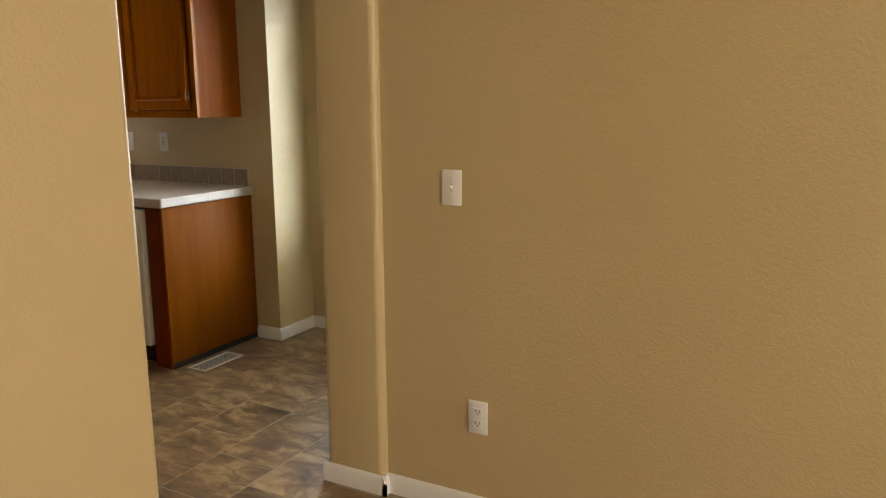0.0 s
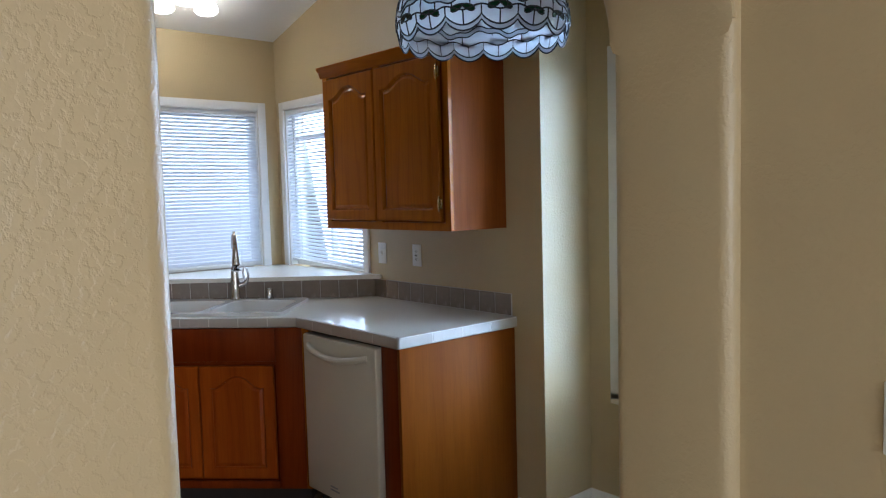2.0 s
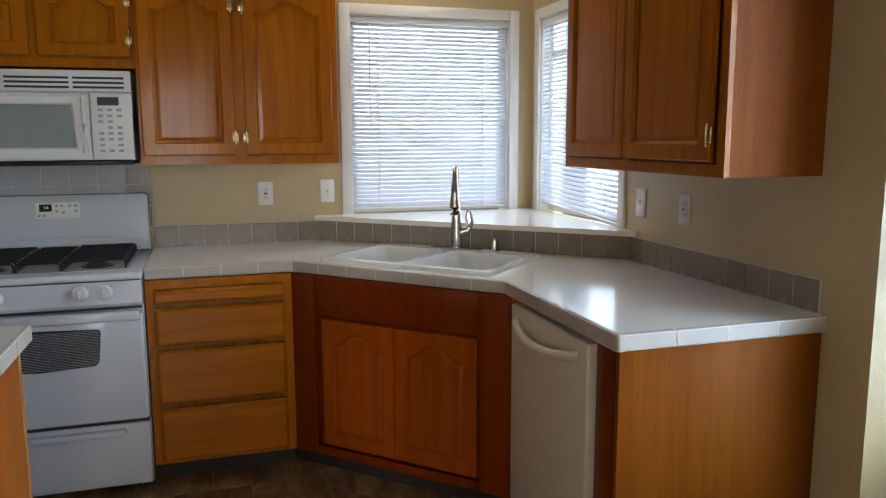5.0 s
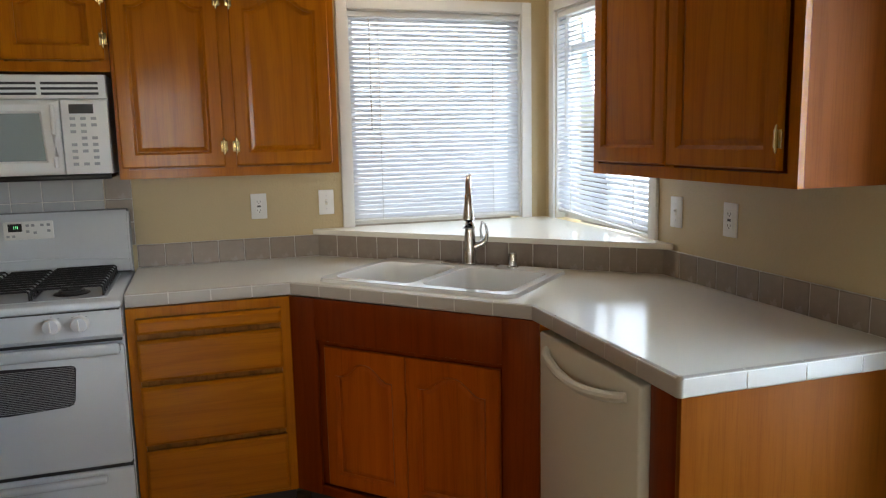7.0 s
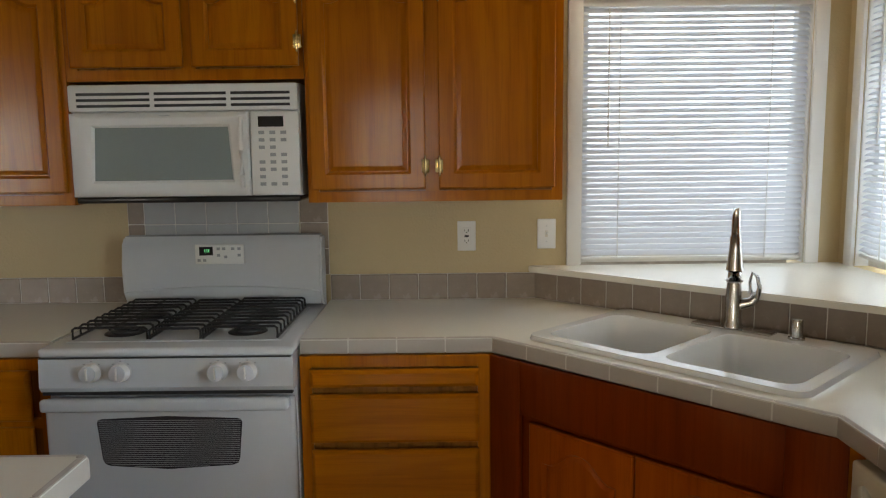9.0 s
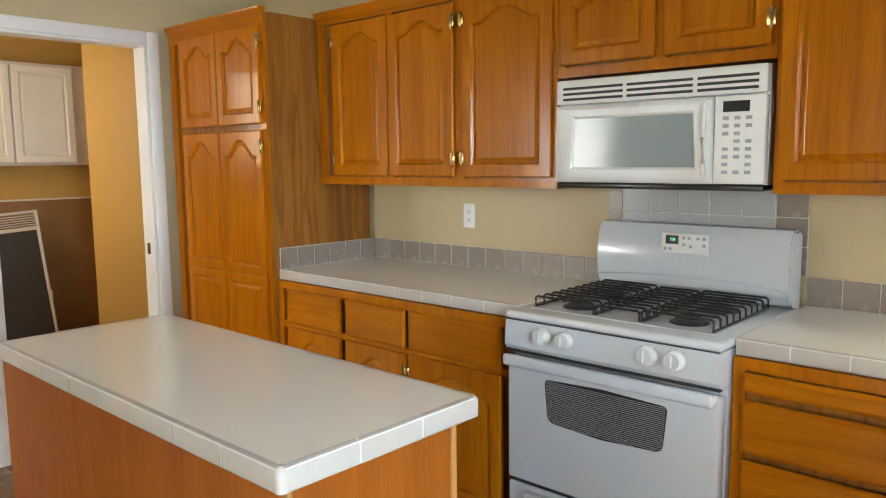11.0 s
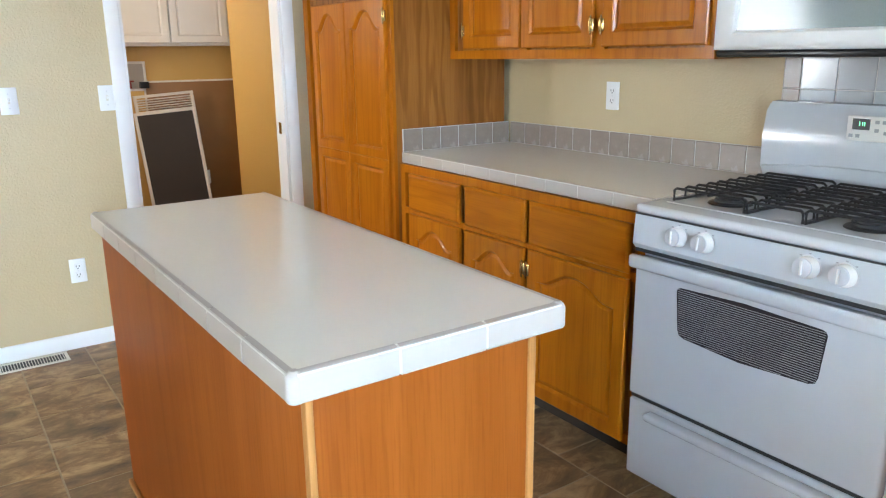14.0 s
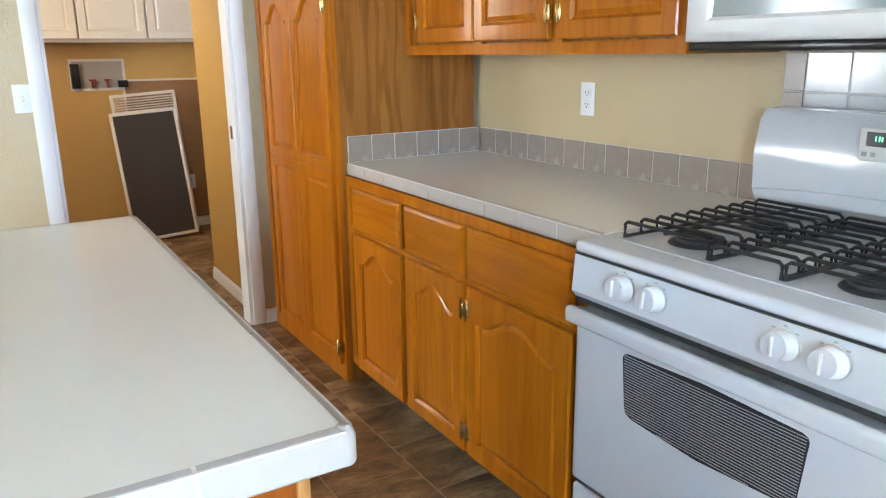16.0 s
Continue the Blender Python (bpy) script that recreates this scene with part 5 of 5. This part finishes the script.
BANDS = [scallop, lambda a: scallop(a) + 0.013, lambda a: 0.040 + 0.006 * math.cos(16 * a), wave, lambda a: wave(a) + 0.014, lambda a: 0.122, lambda a: 0.160, lambda a: 0.192, lambda a: 0.216, lambda a: 0.232, lambda a: 0.244]
shade = part("shade", bmesh.new(), GL1, lamp)
milk, lead = bmesh.new(), bmesh.new()
ribbons = {0: bmesh.new(), 3: bmesh.new()}
for i, (lo_f, hi_f) in enumerate(zip(BANDS, BANDS[1:])):
    target = ribbons[i] if i in ribbons else milk
    for k in range(COLS):
        a0, a1 = 2 * math.pi * k / COLS, 2 * math.pi * (k + 1) / COLS
        q = [on_shade(a0, lo_f(a0)), on_shade(a1, lo_f(a1)), on_shade(a1, hi_f(a1)), on_shade(a0, hi_f(a0))]
        target.faces.new([target.verts.new(p) for p in q])
        if k % (5 if i < 4 else 10) == (0 if i % 2 else 2) and i not in (0, 3):
            tube(lead, [on_shade(a0, lo_f(a0), 0.001), on_shade(a0, (lo_f(a0) + hi_f(a0)) / 2, 0.001), on_shade(a0, hi_f(a0), 0.001)], 0.0019, 5)
for f in BANDS:
    tube(lead, [on_shade(2 * math.pi * k / COLS, f(2 * math.pi * k / COLS), 0.001) for k in range(COLS + 1)], 0.0023, 5)
shade.data = mesh_of("shade", milk, GL1)
for band in ribbons.values():
    part("ribbon", band, GLR, shade, "grey wavy glass ribbon")


def petal(a, z, w, h, material, tilt, label):
    """A leaf-shaped glass piece set on the shade, outlined in lead."""
    pts = []
    for s in range(10):
        u = 2 * math.pi * s / 10
        x, y = w * math.sin(u) * (1 - 0.35 * math.cos(u)), h * math.cos(u)
        x, y = x * math.cos(tilt) - y * math.sin(tilt), x * math.sin(tilt) + y * math.cos(tilt)
        pts.append(on_shade(a + x / 0.23, z + y, 0.0022))
    pb = bmesh.new()
    pb.faces.new([pb.verts.new(p) for p in pts])
    pb.faces.new([pb.verts.new(p * 0.994) for p in pts[::-1]])
    part("glass_piece", pb, material, shade, label)
    tube(lead, pts + pts[:1], 0.0018, 5)


for k in range(16):
    a = 2 * math.pi * (k + 0.5) / 16
    for s in (-1, 1):
        petal(a + s * 0.062, 0.036 + 0.004 * (k % 3), 0.007, 0.017, GL3, s * 1.15, "dark green stained glass")
    if k % 2 == 0:
        for s in (-1, 1):
            petal(a + s * 0.075, 0.094, 0.009, 0.022, GL3, s * 0.9, "dark green stained glass")
        for s in (-1, 0, 1):
            petal(a + s * 0.042, 0.128, 0.011, 0.026, GL2 if k % 4 else GL4, -s * 0.25, "blue stained glass petal" if k % 4 else "rose stained glass petal")
part("lead_came", lead, LEAD, lamp)
part("cap", lathe(bmesh.new(), [(0.04, 0.243), (0.036, 0.256), (0.012, 0.268), (0.008, 0.30)]), LEAD, lamp)
ch = bmesh.new()
zc = ceil_z(LX) - LZ
tube(ch, [(0, 0, 0.29), (0, 0, zc - 0.02)], 0.005, 8)
part("chain", ch, LEAD, lamp)
part("canopy", lathe(bmesh.new(), [(0.02, zc - 0.05), (0.06, zc - 0.03), (0.065, zc + 0.03), (0.02, zc + 0.03)]), LEAD, lamp)

cl = thing("ceiling_light", pose(-5.95, 4.10, ceil_z(-5.95)), "ceiling light with lit frosted glass shades over the sink", "ceiling light")
part("canopy", lathe(bmesh.new(), [(0.07, 0.02), (0.07, -0.015), (0.055, -0.03), (0.015, -0.035)]), CHROME, cl)
for a in (100, 220, 340):
    x, y = 0.13 * math.cos(radians(a)), 0.13 * math.sin(radians(a))
    part("arm", tube(bmesh.new(), [(0, 0, -0.03), (x * 0.6, y * 0.6, -0.055), (x, y, -0.05)], 0.007, 8), CHROME, cl)
    part("glass_shade", lathe(bmesh.new(), [(0.02, -0.045), (0.045, -0.06), (0.06, -0.09), (0.062, -0.115), (0.045, -0.13), (0.003, -0.135)], (x, y, 0), 16), BULB, cl, "lit frosted glass shade")

# ---- utility room ----
u = thing("utility_wall_cabinet", pose(-4.35, YU + 0.32, 1.412, 0, 0, 180), "cream wall cabinet with panel doors in the utility room", "cabinet")
part("body", boxes((0, 2.0, 0.018, 0.315, 0, 0.75), bev=0.002), UCAB, u)
for a in (0.02, 0.46, 0.90, 1.34):
    panel_door(u, a, 0.02, 0.43, 0.71, arch=False, rise=0.0, hinge="", material=UCAB)
b = thing("washer_box", pose(-5.19, YU, 1.078, 0, 0, 180), "recessed washer valve box with two red valves", "washer box")
part("flange", boxes((0, 0.37, -0.006, -0.0005, 0.0, 0.018), (0, 0.37, -0.006, -0.0005, 0.205, 0.223), (0, 0.018, -0.006, -0.0005, 0.018, 0.205), (0.352, 0.37, -0.006, -0.0005, 0.018, 0.205)), VENT, b)
part("box_back", boxes((0.018, 0.352, -0.002, -0.0006, 0.018, 0.205)), mat("grey plastic", (0.38, 0.34, 0.28), 0.6), b)
RED = mat("red valve", (0.25, 0.03, 0.02), 0.4)
for x in (0.14, 0.24):
    part("valve", boxes((x - 0.007, x + 0.007, -0.04, -0.002, 0.02, 0.075), (x - 0.025, x + 0.025, -0.05, -0.04, 0.07, 0.082), bev=0.002), RED, b)
part("outlet_block", box(bmesh.new(), 0.005, 0.06, -0.05, -0.002, 0.02, 0.19, 0.004), BLACK, b)
part("drain_block", box(bmesh.new(), 0.31, 0.375, -0.05, -0.002, 0.02, 0.07, 0.004), BLACK, b)
p = thing("brown_panel", pose(-5.545, YU, 0.0, 0, 0, 180), "flat brown panel board on the utility wall", "panel")
part("board", boxes((0, 0.80, -0.012, -0.0005, 0.075, 1.145), bev=0.002), BROWNP, p)
part("edge_strip", boxes((-0.012, 0.80, -0.016, -0.0125, 1.138, 1.152), (-0.012, 0.0, -0.016, -0.0006, 0.075, 1.138)), UCAB, p)


def window_screen(m, w, h, label):
    s = thing("window_screen", m, label, "window screen", "leaning screens")
    f = 0.022
    part("frame", boxes((0, f, -0.006, 0.006, 0, h), (w - f, w, -0.006, 0.006, 0, h), (f, w - f, -0.006, 0.006, 0, f), (f, w - f, -0.006, 0.006, h - f, h), bev=0.002), UCAB, s)
    part("mesh", boxes((f, w - f, -0.0012, 0.0012, f, h - f)), MESH, s, "dark insect mesh")
    return s


window_screen(pose(-5.435, -2.26, 0.003, -7.0, -3.5, 180), 0.46, 0.93, "white framed dark window screen leaning on another")
sc2 = thing("folded_blind", pose(-5.475, -2.37, 0.003, -5.5, -3.5, 180), "pale louvered panel leaning behind the screen", "panel")
part("frame", boxes((0, 0.02, -0.012, 0.012, 0, 1.05), (0.43, 0.45, -0.012, 0.012, 0, 1.05), (0.02, 0.43, -0.012, 0.012, 1.03, 1.05), (0.02, 0.43, -0.012, 0.012, 0, 0.02)), UCAB, sc2)
me = mesh_of("louver", boxes((0.021, 0.429, -0.009, 0.004, 0, 0.006)), UCAB)
for i in range(56):
    s = new("louver", me)
    s.parent = sc2
    s.matrix_local = pose(0, 0, 0.03 + i * 0.0178, -20, 0, 0)
outlet(pose(-5.95, YU + 0.013, 0.36, 0, 0, 180), "dark outlet low on the utility wall")

# ---- french door at the hall's end ----
fd = thing("french_door", pose(-3.425, -5.47, 0.012, 0, 0, -101), "white french door with small panes standing open", "door")
FW, FH = 0.70, 1.99
st = 0.085
part("stile", boxes((0, st, -0.017, 0.017, 0, FH), bev=0.002), TRIM, fd)
part("stile", boxes((FW - st, FW, -0.017, 0.017, 0, FH), bev=0.002), TRIM, fd)
part("rail", boxes((st, FW - st, -0.017, 0.017, 0, 0.22)), TRIM, fd)
part("rail", boxes((st, FW - st, -0.017, 0.017, FH - 0.10, FH)), TRIM, fd)
bm = bmesh.new()
for i in range(1, 3):
    x = st + (FW - 2 * st) * i / 3
    box(bm, x - 0.01, x + 0.01, -0.012, 0.012, 0.22, FH - 0.10)
for k in range(1, 5):
    z = 0.22 + (FH - 0.32) * k / 5
    box(bm, st, FW - st, -0.0125, 0.0125, z - 0.01, z + 0.01)
part("muntin", bm, TRIM, fd)
for i in range(3):
    for k in range(5):
        x0, z0 = st + (FW - 2 * st) * i / 3, 0.22 + (FH - 0.32) * k / 5
        part("pane", boxes((x0 + 0.01, x0 + (FW - 2 * st) / 3 - 0.01, -0.002, 0.002, z0 + 0.01, z0 + (FH - 0.32) / 5 - 0.01)), GLASS, fd)
part("knob", lathe(bmesh.new(), [(0.012, 0.017), (0.012, 0.04), (0.027, 0.05), (0.027, 0.065), (0.01, 0.072)], (FW - 0.045, 0, 0.95), 16, "y"), CHROME, fd)

# ---- floor tiles ----
TWX, TLY = 0.283, 0.305
bm = box(bmesh.new(), 0.0028, TWX - 0.0028, 0.0028, TLY - 0.0028, -0.0035, 0.0, 0.001, 1)
tile_mesh = mesh_of("tile", bm, SLATE)


far = bmesh.new()
count = 0
for i in range(-14, 20):
    x0 = -3.965 + TWX * i
    for j in range(-30, 22):
        y0 = 0.86 + TLY * (j + (0.5 if i % 2 else 0))
        cx, cy = x0 + TWX / 2, y0 + TLY / 2
        if cx < -6.5 or cx > 2.0 or cy > YB + 0.1 or cy < -9:
            continue
        near = -6.1 < cx < -2.8 and -0.35 < cy < 5.1 and not (cy > 0.7 and cx < -6.02) and not (cx < -4.0 and cy > 4.9) and not (-4.8 < cx < -4.5 and 1.4 < cy < 2.5)
        if near and count < 298:
            t = new("tile", tile_mesh)
            t.parent = floor
            t.location = (x0, y0, 0)
            count += 1
        elif (-3.8 < cx < -2.75 and cy <= -0.3 and cy > -5.3) or (cx > -2.85 and -3.8 < cy < YE) or (-6.4 < cx < -4.2 and -2.8 < cy < -0.3):
            box(far, x0 + 0.0016, x0 + TWX - 0.0016, y0 + 0.0016, y0 + TLY - 0.0016, -0.0035, 0.0)
tagged(part("far_tiles", far, SLATE, floor), "brown slate-look tiles farther off", kind="stuff")
